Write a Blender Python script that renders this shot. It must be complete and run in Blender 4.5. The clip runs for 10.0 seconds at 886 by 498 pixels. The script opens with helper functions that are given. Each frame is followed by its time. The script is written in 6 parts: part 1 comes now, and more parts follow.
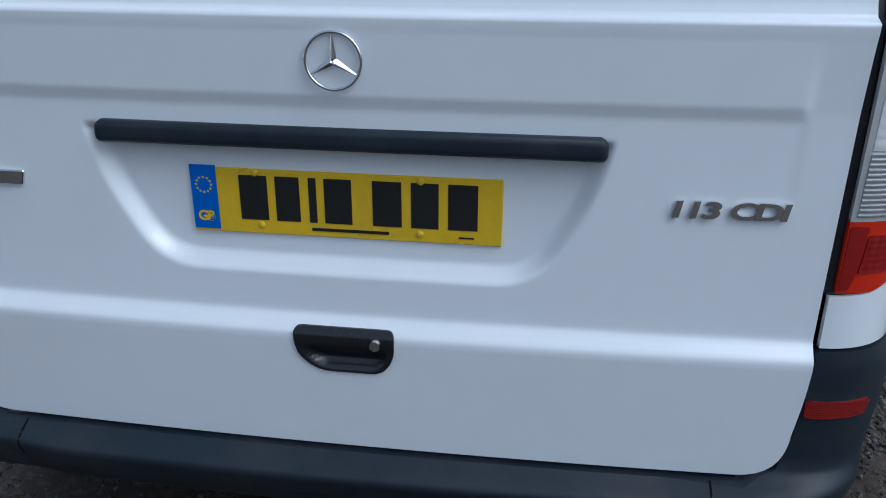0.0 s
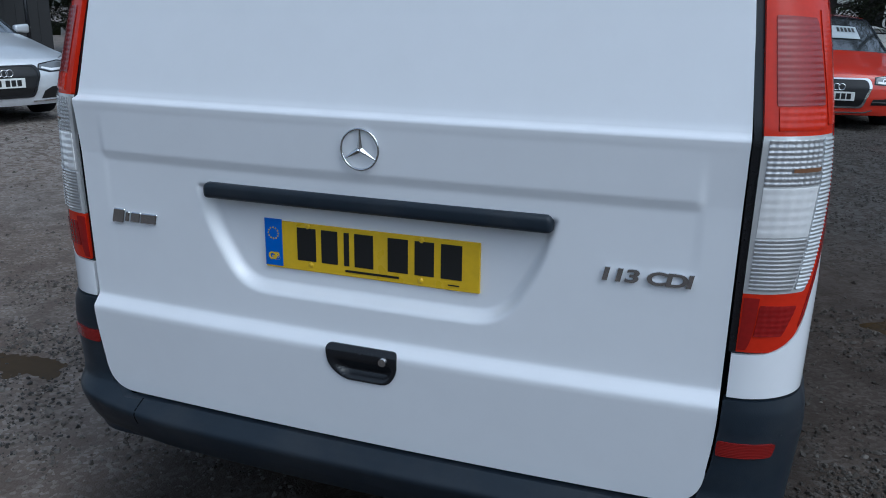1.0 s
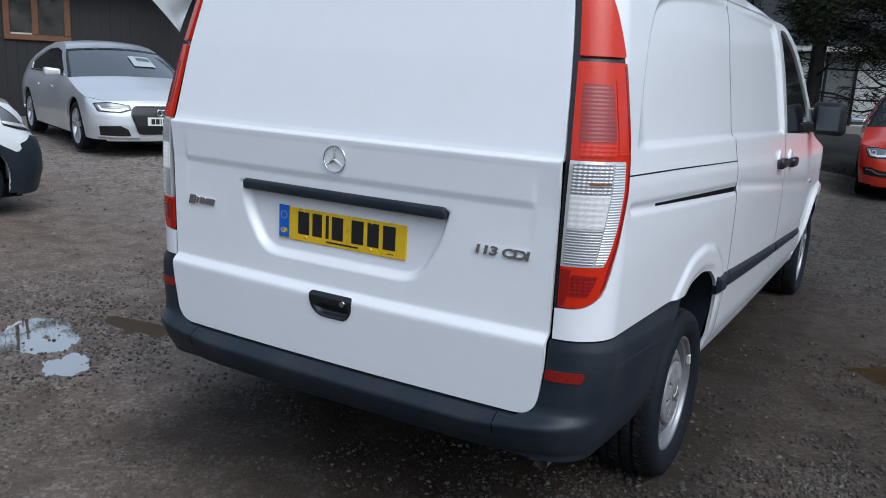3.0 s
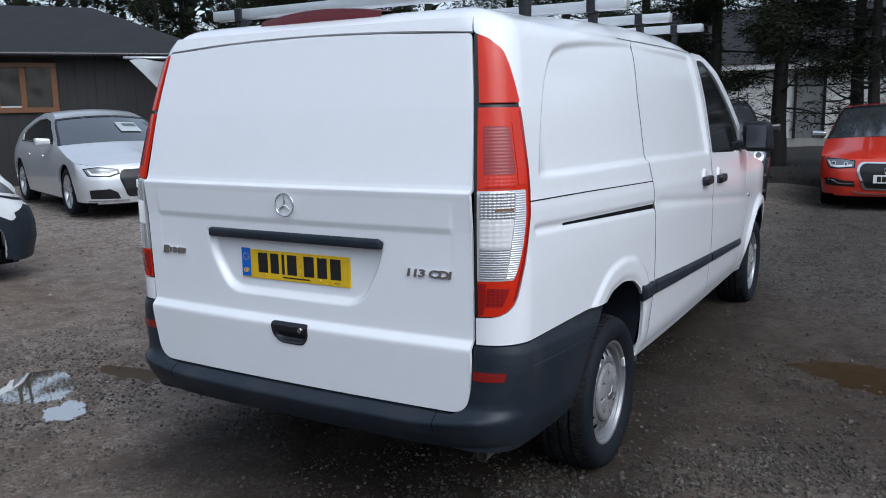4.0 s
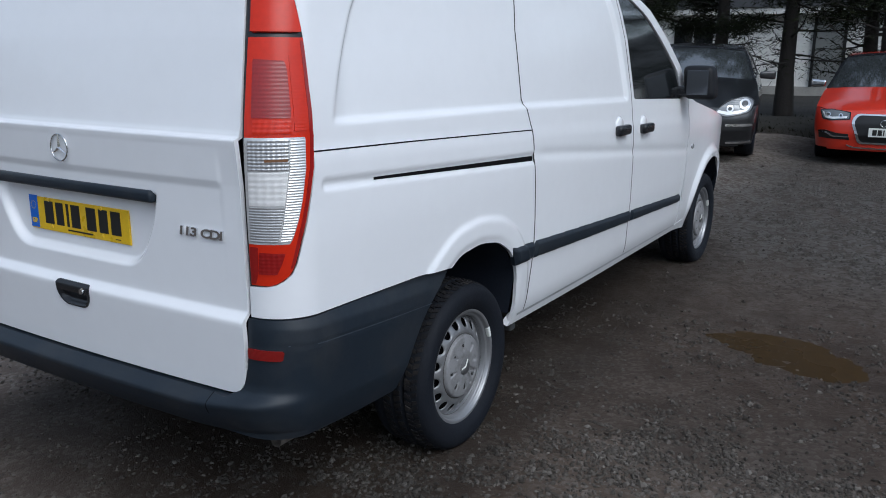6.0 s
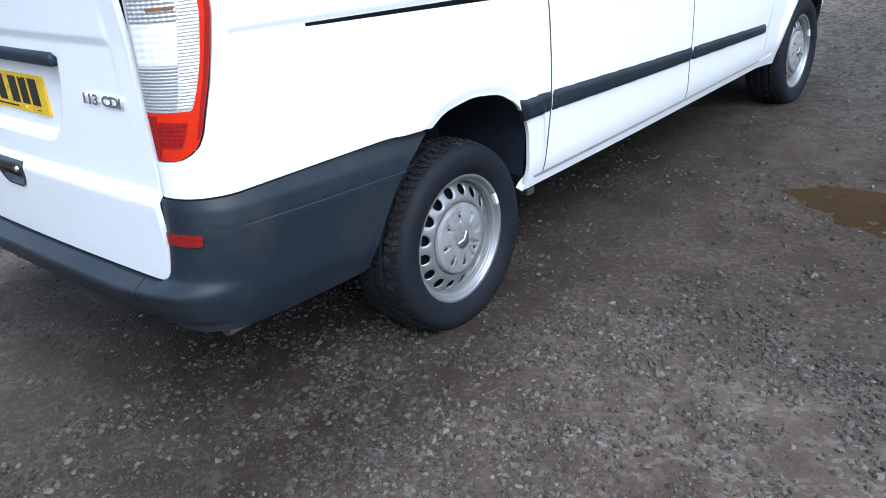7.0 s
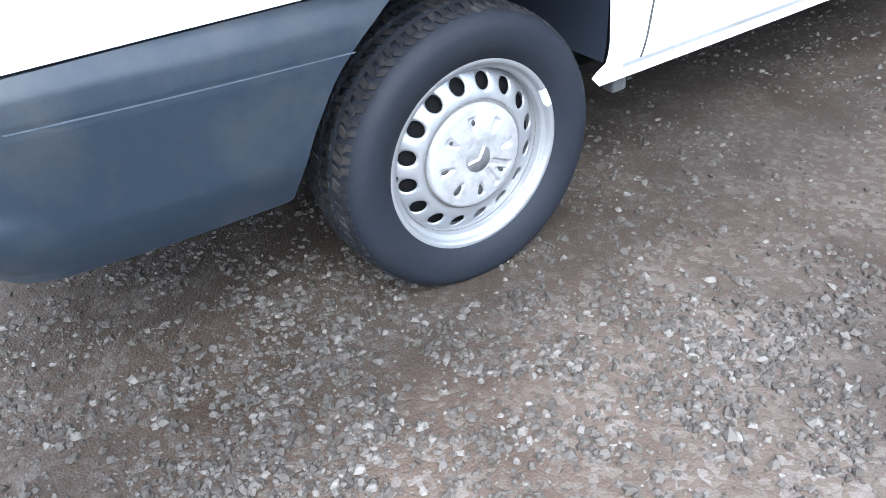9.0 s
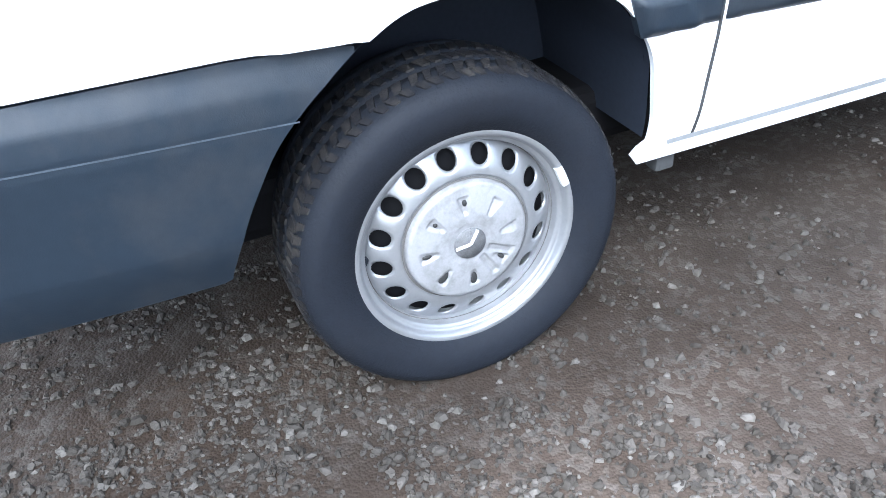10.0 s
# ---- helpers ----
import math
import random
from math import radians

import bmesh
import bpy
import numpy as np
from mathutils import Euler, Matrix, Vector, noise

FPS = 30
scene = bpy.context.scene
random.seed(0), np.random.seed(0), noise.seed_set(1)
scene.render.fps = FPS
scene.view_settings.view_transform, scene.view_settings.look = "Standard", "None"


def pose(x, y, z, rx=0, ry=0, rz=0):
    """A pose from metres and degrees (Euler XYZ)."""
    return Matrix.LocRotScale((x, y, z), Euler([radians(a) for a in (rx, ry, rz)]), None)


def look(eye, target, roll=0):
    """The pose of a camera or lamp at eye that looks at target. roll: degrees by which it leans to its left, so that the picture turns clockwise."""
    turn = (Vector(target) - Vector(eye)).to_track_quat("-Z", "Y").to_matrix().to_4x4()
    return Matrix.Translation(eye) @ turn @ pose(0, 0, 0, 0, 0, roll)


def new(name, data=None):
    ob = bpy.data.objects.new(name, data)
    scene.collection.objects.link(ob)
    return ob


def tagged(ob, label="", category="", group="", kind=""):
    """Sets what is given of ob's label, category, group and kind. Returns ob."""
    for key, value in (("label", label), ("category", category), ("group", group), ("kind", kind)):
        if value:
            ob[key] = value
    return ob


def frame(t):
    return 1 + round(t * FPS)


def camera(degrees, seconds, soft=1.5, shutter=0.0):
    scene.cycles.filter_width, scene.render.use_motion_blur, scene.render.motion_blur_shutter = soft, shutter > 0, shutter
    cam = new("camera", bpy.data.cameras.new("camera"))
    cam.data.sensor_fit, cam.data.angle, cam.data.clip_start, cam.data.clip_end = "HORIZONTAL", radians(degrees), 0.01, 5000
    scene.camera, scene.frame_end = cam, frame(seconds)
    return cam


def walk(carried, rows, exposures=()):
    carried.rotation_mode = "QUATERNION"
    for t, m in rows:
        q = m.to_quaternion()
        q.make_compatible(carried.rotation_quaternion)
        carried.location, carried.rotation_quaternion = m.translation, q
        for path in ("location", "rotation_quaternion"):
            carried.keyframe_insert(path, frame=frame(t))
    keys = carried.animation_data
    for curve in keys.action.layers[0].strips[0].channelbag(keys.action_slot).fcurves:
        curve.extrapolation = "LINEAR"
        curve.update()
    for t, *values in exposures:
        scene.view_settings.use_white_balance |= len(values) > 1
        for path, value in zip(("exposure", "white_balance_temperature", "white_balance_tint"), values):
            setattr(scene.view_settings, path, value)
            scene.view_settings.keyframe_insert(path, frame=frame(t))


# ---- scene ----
cam = camera(56.8, 10.0, soft=0.95)
PATH = [
    (0, (0.342, -1.234, 1.411), (0.077, 0.6, 0.659), 0.2),
    (0.5, (0.522, -1.453, 1.448), (0.126, 0.371, 0.727), -1.3),
    (1, (0.753, -1.569, 1.494), (0.09, 0.232, 0.933), 0.8),
    (1.5, (0.953, -1.705, 1.499), (0.16, 0.05, 0.961), 1.0),
    (2, (1.12, -1.913, 1.498), (0.328, -0.16, 0.95), 2.3),
    (2.5, (1.359, -2.011, 1.52), (0.379, -0.337, 1.036), 1.2),
    (2.7, (1.477, -2.036, 1.514), (0.491, -0.359, 1.050), 3.0),
    (3.8, (1.912, -2.319, 1.533), (0.93, -0.615, 1.168), -0.2),
    (4, (2.007, -2.334, 1.55), (1.015, -0.631, 1.212), -1.1),
    (4.5, (2.229, -2.304, 1.554), (1.249, -0.593, 1.219), -0.1),
    (5, (2.288, -2.146, 1.55), (1.407, -0.375, 1.252), -2.4),
    (5.5, (2.286, -1.908, 1.564), (1.426, -0.147, 1.165), -3.4),
    (6, (2.415, -1.614, 1.523), (1.391, 0.036, 1.047), 0.2),
    (6.2, (2.462, -1.477, 1.509), (1.375, 0.082, 0.884), -0.6),
    (7.3, (2.62, -0.804, 1.388), (1.362, 0.488, 0.524), -4.2),
    (7.5, (2.661, -0.646, 1.349), (1.35, 0.552, 0.429), -4.1),
    (8, (2.594, -0.372, 1.321), (1.143, 0.645, 0.393), -5.1),
    (8.5, (2.38, -0.136, 1.242), (0.957, 0.772, 0.17), -3.7),
    (9, (2.239, 0.059, 1.208), (0.838, 0.911, 0.062), -5.3),
    (9.5, (2.154, 0.315, 1.188), (0.656, 0.99, 0.047), -5.0),
    (10, (2.079, 0.481, 1.184), (0.539, 1.068, 0.051), -5.4),
]
walk(cam, [(t, look(eye, target, roll)) for t, eye, target, roll in PATH],
     exposures=[(0.0, 0.02, 5260, 2), (1.0, 0.03, 5310, 2), (1.5, 0.10, 5470, 3), (2.0, 0.34, 5620, 4), (4.0, 0.42, 5770, 6), (4.5, 0.30, 5770, 6), (5.5, 0.22, 5770, 6), (6.2, 0.36, 5740, 5), (7.4, 1.82, 5370, 4), (8.0, 1.98, 5340, 5), (8.5, 2.72, 5540, 5), (9.0, 2.88, 5550, 5), (9.5, 2.88, 5560, 5), (10.0, 2.62, 5540, 5)])

# ---------------------------------------------------------------- light
world = bpy.data.worlds.new("overcast_sky")
scene.world = world
world.use_nodes = True
wn, wl = world.node_tree.nodes, world.node_tree.links
sky = wn.new("ShaderNodeTexSky")
sky.sky_type, sky.sun_disc = "NISHITA", False
SUN_UP, SUN_ROUND = radians(50), radians(118)
sky.sun_elevation, sky.sun_rotation = SUN_UP, SUN_ROUND
sky.air_density, sky.dust_density, sky.ozone_density = 1.0, 3.2, 1.0
veil = wn.new("ShaderNodeHueSaturation")
veil.inputs["Saturation"].default_value = 0.46
wl.new(sky.outputs[0], veil.inputs["Color"])
wl.new(veil.outputs[0], wn["Background"].inputs[0])
wn["Background"].inputs[1].default_value = 0.15
sun = new("sun", bpy.data.lights.new("sun", "SUN"))
sun.data.energy, sun.data.angle, sun.data.color = 0.5, radians(50), (1.0, 0.97, 0.93)
sun.matrix_world = look((10 * math.sin(SUN_ROUND) * math.cos(SUN_UP), 10 * math.cos(SUN_ROUND) * math.cos(SUN_UP), 10 * math.sin(SUN_UP)), (0, 0, 0))


# ---------------------------------------------------------------- materials
def material(name, colour, rough=0.5, metal=0.0, vary=0.12, scale=6.0, bump=0.0, bump_scale=120.0, coat=0.0,
             dirt=None, dirt_scale=2.5, dirt_amount=0.0, spec=0.5, bump_dist=0.004, rough_vary=0.1, trans=0.0):
    """A surface with colour variation at two scales, uneven gloss and fine relief."""
    m = bpy.data.materials.new(name)
    m.use_nodes = True
    n, l = m.node_tree.nodes, m.node_tree.links
    p = n["Principled BSDF"]
    tc = n.new("ShaderNodeTexCoord")
    a = n.new("ShaderNodeTexNoise"); a.inputs["Scale"].default_value, a.inputs["Detail"].default_value = scale, 6
    b = n.new("ShaderNodeTexNoise"); b.inputs["Scale"].default_value, b.inputs["Detail"].default_value = scale * 14, 4
    l.new(tc.outputs["Object"], a.inputs[0]); l.new(tc.outputs["Object"], b.inputs[0])
    add = n.new("ShaderNodeMath"); add.operation = "ADD"
    l.new(a.outputs[0], add.inputs[0]); l.new(b.outputs[0], add.inputs[1])
    mr = n.new("ShaderNodeMapRange")
    mr.inputs[1].default_value, mr.inputs[2].default_value = 0.6, 1.4
    mr.inputs[3].default_value, mr.inputs[4].default_value = 1 - vary, 1 + vary
    l.new(add.outputs[0], mr.inputs[0])
    mix = n.new("ShaderNodeMix"); mix.data_type, mix.blend_type = "RGBA", "MULTIPLY"
    mix.inputs[0].default_value = 1.0
    mix.inputs[6].default_value = (*colour, 1)
    l.new(mr.outputs[0], mix.inputs[7])
    out = mix.outputs[2]
    if dirt:
        d = n.new("ShaderNodeTexNoise"); d.inputs["Scale"].default_value, d.inputs["Detail"].default_value = dirt_scale, 8
        d.inputs["Roughness"].default_value = 0.65
        l.new(tc.outputs["Object"], d.inputs[0])
        dr = n.new("ShaderNodeMapRange")
        dr.inputs[1].default_value, dr.inputs[2].default_value = 0.48, 0.75
        dr.inputs[3].default_value, dr.inputs[4].default_value = 0.0, dirt_amount
        l.new(d.outputs[0], dr.inputs[0])
        dm = n.new("ShaderNodeMix"); dm.data_type = "RGBA"
        l.new(dr.outputs[0], dm.inputs[0]); l.new(out, dm.inputs[6]); dm.inputs[7].default_value = (*dirt, 1)
        out = dm.outputs[2]
    l.new(out, p.inputs["Base Color"])
    rr = n.new("ShaderNodeMapRange")
    rr.inputs[3].default_value, rr.inputs[4].default_value = max(0.02, rough - rough_vary), min(1, rough + rough_vary)
    l.new(a.outputs[0], rr.inputs[0]); l.new(rr.outputs[0], p.inputs["Roughness"])
    p.inputs["Metallic"].default_value, p.inputs["Coat Weight"].default_value = metal, coat
    p.inputs["Coat Roughness"].default_value, p.inputs["Specular IOR Level"].default_value = 0.06, spec
    p.inputs["Transmission Weight"].default_value = trans
    if bump:
        c = n.new("ShaderNodeTexNoise"); c.inputs["Scale"].default_value, c.inputs["Detail"].default_value = bump_scale, 5
        l.new(tc.outputs["Object"], c.inputs[0])
        bp = n.new("ShaderNodeBump"); bp.inputs["Strength"].default_value, bp.inputs["Distance"].default_value = bump, bump_dist
        l.new(c.outputs[0], bp.inputs["Height"]); l.new(bp.outputs[0], p.inputs["Normal"])
    return m


def ribbed(name, colour, rough, ribs, depth, axis="Z", coat=0.6, vary=0.1, metal=0.0, trans=0.0):
    """A moulded plastic lens with fine ribs."""
    m = material(name, colour, rough, metal, vary, 9.0, coat=coat, trans=trans, rough_vary=0.04)
    n, l = m.node_tree.nodes, m.node_tree.links
    w = n.new("ShaderNodeTexWave"); w.wave_type, w.bands_direction = "BANDS", axis
    w.inputs["Scale"].default_value, w.inputs["Distortion"].default_value = ribs, 0.0
    tc = n.new("ShaderNodeTexCoord"); l.new(tc.outputs["Object"], w.inputs[0])
    bp = n.new("ShaderNodeBump"); bp.inputs["Strength"].default_value, bp.inputs["Distance"].default_value = 0.8, depth
    l.new(w.outputs[1], bp.inputs["Height"]); l.new(bp.outputs[0], n["Principled BSDF"].inputs["Normal"])
    return m


M_WHITE = material("white_paint", (0.785, 0.795, 0.83), 0.20, vary=0.015, scale=1.2, coat=0.5, dirt=(0.42, 0.40, 0.36), dirt_scale=1.6, dirt_amount=0.05, rough_vary=0.05)
M_BLACK = material("gap_black", (0.005, 0.005, 0.006), 0.8, vary=0.1, spec=0.08)
M_TRIM = material("grey_plastic", (0.0125, 0.0190, 0.0285), 0.45, vary=0.12, scale=3, spec=0.32, bump=0.35, bump_scale=420, bump_dist=0.0008, dirt=(0.12, 0.11, 0.10), dirt_amount=0.18, dirt_scale=4)
M_LINER = material("arch_liner", (0.015, 0.019, 0.029), 0.7, vary=0.2, scale=6, spec=0.2)
M_GLOSS = material("black_plastic", (0.012, 0.013, 0.016), 0.25, vary=0.1)
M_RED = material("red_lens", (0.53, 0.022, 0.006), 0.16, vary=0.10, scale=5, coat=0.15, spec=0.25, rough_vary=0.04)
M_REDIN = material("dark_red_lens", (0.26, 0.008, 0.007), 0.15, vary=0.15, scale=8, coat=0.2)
M_BRAKE = ribbed("brake_red", (0.085, 0.005, 0.006), 0.25, 60, 0.0003, coat=0.1)
M_REFL = ribbed("reflector_red", (0.20, 0.008, 0.007), 0.2, 90, 0.0003, coat=0.2)
M_HOUSING = material("mirror_housing", (0.012, 0.013, 0.016), 0.5, vary=0.1, spec=0.2)
M_MIRROR = material("mirror_glass", (0.10, 0.11, 0.13), 0.12, 0.6, 0.05, rough_vary=0.02)
M_CLEAR = material("clear_lens", (0.76, 0.77, 0.78), 0.16, 0.55, 0.05, 9, coat=0.3, rough_vary=0.04)
M_CHAMBER = material("grey_lens", (0.50, 0.50, 0.51), 0.18, 0.6, 0.15, 14, coat=0.3, rough_vary=0.05)
M_CHROMEL = material("lamp_reflector", (0.93, 0.93, 0.94), 0.16, 0.35, 0.06, 10, coat=0.3, rough_vary=0.05)
M_CHROME = material("chrome", (0.75, 0.76, 0.78), 0.1, 1.0, 0.05, rough_vary=0.04)
M_YELLOW = material("plate_yellow", (0.72, 0.46, 0.012), 0.3, vary=0.05, scale=8, dirt=(0.35, 0.24, 0.05), dirt_amount=0.25, dirt_scale=9)
M_BLUE = material("plate_blue", (0.01, 0.12, 0.55), 0.35, vary=0.08)
M_INK = material("plate_black", (0.012, 0.012, 0.012), 0.4)
M_PLATEW = material("plate_white", (0.72, 0.73, 0.70), 0.35, vary=0.05)
M_SILVER = material("wheel_silver", (0.27, 0.275, 0.29), 0.34, 0.55, 0.06, 9, dirt=(0.12, 0.11, 0.10), dirt_amount=0.30, dirt_scale=9)
M_CAP = material("cap_grey", (0.235, 0.235, 0.245), 0.5, 0.1, 0.10, 16, dirt=(0.07, 0.065, 0.06), dirt_amount=0.6, dirt_scale=26, bump=0.15, bump_scale=160)
M_TYRE = material("tyre_rubber", (0.0075, 0.0095, 0.0145), 0.72, vary=0.22, scale=5, spec=0.2, bump=0.4, bump_scale=180, dirt=(0.035, 0.031, 0.028), dirt_amount=0.07, dirt_scale=9)
M_ALU = material("aluminium", (0.62, 0.64, 0.66), 0.4, 0.7, 0.12, 12, bump=0.1)
M_GLASS = material("dark_glass", (0.012, 0.014, 0.016), 0.06, vary=0.1, coat=1.0, rough_vary=0.02, spec=0.9)

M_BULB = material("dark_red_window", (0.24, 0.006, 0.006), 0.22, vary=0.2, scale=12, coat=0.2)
M_BULBG = material("amber_bulb_shade", (0.16, 0.075, 0.035), 0.3, vary=0.3, scale=30)
M_SCUFFLIT = material("scuffed_edge", (0.050, 0.062, 0.080), 0.5, vary=0.5, scale=30)
M_SEAM = material("seam_grey", (0.32, 0.33, 0.34), 0.6, vary=0.1)
M_WORN = material("worn_emblem", (0.105, 0.105, 0.110), 0.6, 0.2, 0.5, 60, bump=0.6, bump_scale=220, dirt=(0.1, 0.1, 0.1), dirt_amount=0.7, dirt_scale=50)
M_SILLSHADE = material("grey_sealer", (0.27, 0.28, 0.29), 0.6, vary=0.2, scale=6, dirt=(0.10, 0.09, 0.08), dirt_amount=0.4, dirt_scale=9)
M_JOINT = material("joint_rubber", (0.035, 0.036, 0.038), 0.8, vary=0.15)


# ---------------------------------------------------------------- building helpers
def mesh_ob(name, verts, faces, mat, parent=None, label="", smooth=True):
    me = bpy.data.meshes.new(name)
    me.from_pydata([tuple(v) for v in verts], [], [tuple(f) for f in faces])
    me.materials.append(mat)
    if smooth:
        me.polygons.foreach_set("use_smooth", [True] * len(me.polygons))
    me.update()
    ob = new(name, me)
    if parent:
        ob.parent = parent
    if label:
        ob["label"] = label
    return ob


def part(name, bm, mat, parent=None, label="", smooth=False):
    me = bpy.data.meshes.new(name)
    bm.to_mesh(me)
    bm.free()
    me.materials.append(mat)
    if smooth:
        me.polygons.foreach_set("use_smooth", [True] * len(me.polygons))
    ob = new(name, me)
    if parent:
        ob.parent = parent
    if label:
        ob["label"] = label
    return ob


def thing(name, label, category, place=(0, 0, 0), turn=0.0, group=""):
    ob = new(name)
    ob.matrix_world = pose(*place, 0, 0, turn)
    return tagged(ob, label, category, group)


def box_bm(lo, hi, bevel=0.0, seg=2):
    bm = bmesh.new()
    bmesh.ops.create_cube(bm, size=1.0)
    for v in bm.verts:
        v.co = [(a + b) / 2 + c * (b - a) for a, b, c in zip(lo, hi, v.co)]
    if bevel:
        bmesh.ops.bevel(bm, geom=bm.edges[:], offset=bevel, segments=seg, affect="EDGES", profile=0.6)
    return bm


def densify(poly, step=0.03, closed=True):
    out = [] if closed else [tuple(poly[-1])]
    for (a, b), (c, d) in zip(poly, poly[1:] + poly[:1]) if closed else zip(poly, poly[1:]):
        k = max(1, int(math.hypot(c - a, d - b) / step))
        out += [(a + (c - a) * i / k, b + (d - b) * i / k) for i in range(k)]
    return out if closed else out[1:] + out[:1]


def rounded(poly, radii, n=7):
    """A polygon with its corners rounded."""
    out, m = [], len(poly)
    if not isinstance(radii, (list, tuple)):
        radii = [radii] * m
    for i in range(m):
        p, q, r = (np.array(poly[j % m], float) for j in (i - 1, i, i + 1))
        if radii[i] <= 0:
            out.append(tuple(q))
            continue
        u, v = (p - q) / np.linalg.norm(p - q), (r - q) / np.linalg.norm(r - q)
        t = min(radii[i], 0.49 * np.linalg.norm(p - q), 0.49 * np.linalg.norm(r - q))
        a, b = q + u * t, q + v * t
        for k in range(n + 1):
            s = k / n
            out.append(tuple((1 - s) ** 2 * a + 2 * s * (1 - s) * q + s * s * b))
    return out


def sdf(px, py, poly):
    """Signed distance to a polygon, below zero inside."""
    d, inside = np.full(px.shape, 1e9), np.zeros(px.shape, bool)
    P = np.array(poly, float)
    for (ax, ay), (bx, by) in zip(P, np.roll(P, -1, 0)):
        ex, ey, wx, wy = bx - ax, by - ay, px - ax, py - ay
        h = np.clip((wx * ex + wy * ey) / max(ex * ex + ey * ey, 1e-12), 0, 1)
        d = np.minimum(d, (wx - ex * h) ** 2 + (wy - ey * h) ** 2)
        if abs(ey) > 1e-12:
            cross = ((ay > py) != (by > py)) & (px < ex * (py - ay) / ey + ax)
            inside ^= cross
    return np.where(inside, -1, 1) * np.sqrt(d)


def smoothstep(a, b, x):
    t = np.clip((x - a) / (b - a), 0, 1)
    return t * t * (3 - 2 * t)


def patch(name, surf, poly, mat, parent, step=0.02, off=None, holes=(), rim=0.012, flip=False, mirror=False, label=""):
    """A piece of a surface cut to an outline, its edges turned inwards. surf(p, z, d) gives points d outside the surface."""
    P = np.array(poly)
    lo, hi = P.min(0) - step, P.max(0) + step
    nx, ny = (int(math.ceil(w / step)) + 1 for w in hi - lo)
    gx, gy = np.meshgrid(lo[0] + np.arange(nx) * step, lo[1] + np.arange(ny) * step, indexing="ij")

    def field(x, y):
        f = sdf(x, y, poly)
        for h in holes:
            f = np.maximum(f, -sdf(x, y, h))
        return f

    x, y = gx.copy().ravel(), gy.copy().ravel()
    f = field(x, y)
    near = np.abs(f) < 1.6 * step
    idx = np.nonzero(near & ((f > 0) | (f > -0.3 * step)))[0]
    sx, sy = x[idx], y[idx]
    for _ in range(3):
        e = 1e-4
        f0 = field(sx, sy)
        dx, dy = (field(sx + e, sy) - f0) / e, (field(sx, sy + e) - f0) / e
        k = f0 / np.maximum(dx * dx + dy * dy, 0.3)
        sx, sy = sx - dx * k, sy - dy * k
    ids = np.arange(nx * ny).reshape(nx, ny)
    quads = np.stack([ids[:-1, :-1], ids[1:, :-1], ids[1:, 1:], ids[:-1, 1:]], -1).reshape(-1, 4)
    core = f < -0.3 * step
    quads = quads[core[quads].any(1) & (f[quads] < 1.5 * step).all(1)]
    x[idx], y[idx] = sx, sy
    used = np.unique(quads)
    new_id = np.full(nx * ny, -1)
    new_id[used] = np.arange(len(used))
    quads = new_id[quads]
    x, y = x[used], y[used]
    d = off(x, y) if off else np.zeros_like(x)
    V = surf(x, y, d)
    if mirror:
        V[:, 0] *= -1
    if flip != mirror:
        quads = quads[:, ::-1]
    faces = quads.tolist()
    verts = V.tolist()
    if rim:
        count = {}
        for q in faces:
            for a, b in zip(q, q[1:] + q[:1]):
                count[(a, b)] = 1
        edges = [(a, b) for a, b in count if (b, a) not in count]
        I = surf(x, y, d - rim)
        if mirror:
            I[:, 0] *= -1
        top, low = {}, {}
        for a, b in edges:
            for v in (a, b):
                if v not in top:
                    top[v] = len(verts); verts.append(V[v].tolist())
                    low[v] = len(verts); verts.append(I[v].tolist())
            faces.append([top[b], top[a], low[a], low[b]])
    return mesh_ob(name, verts, faces, mat, parent, label)


def lathe(profile, n=64, axis="x"):
    """Verts and faces of a profile (along, radius) turned round the x axis."""
    verts, faces, m = [], [], len(profile)
    for i in range(n):
        a = 2 * math.pi * i / n
        verts += [(u, r * math.cos(a), r * math.sin(a)) for u, r in profile]
    for i in range(n):
        j = (i + 1) % n
        faces += [(i * m + k, i * m + k + 1, j * m + k + 1, j * m + k) for k in range(m - 1)]
    return verts, faces


def loft(rows, close=False):
    """Faces between rows of equally many points."""
    n = len(rows[0])
    verts = [v for r in rows for v in r]
    faces = [(i * n + j, i * n + j + 1, (i + 1) * n + j + 1, (i + 1) * n + j) for i in range(len(rows) - 1) for j in range(n - 1)]
    return verts, faces


def lettering(name, text, size, m, mat, parent, depth=0.002, label="", shear=0.0, width=None):
    cu = bpy.data.curves.new(name, "FONT")
    cu.offset = size * 0.035
    cu.space_character = 0.86
    cu.body, cu.size, cu.extrude, cu.align_x, cu.align_y, cu.shear = text, size, depth, "CENTER", "CENTER", shear
    tmp = bpy.data.objects.new(name + "_tmp", cu)
    scene.collection.objects.link(tmp)
    bpy.context.view_layer.update()
    me = bpy.data.meshes.new_from_object(tmp.evaluated_get(bpy.context.evaluated_depsgraph_get()))
    scene.collection.objects.unlink(tmp)
    bpy.data.objects.remove(tmp)
    me.materials.clear()
    me.materials.append(mat)
    if width:
        xs = [v.co.x for v in me.vertices]
        k = width / (max(xs) - min(xs))
        for v in me.vertices:
            v.co.x *= k
    ob = new(name, me)
    ob.parent = parent
    ob.matrix_local = m
    if label:
        ob["label"] = label
    return ob


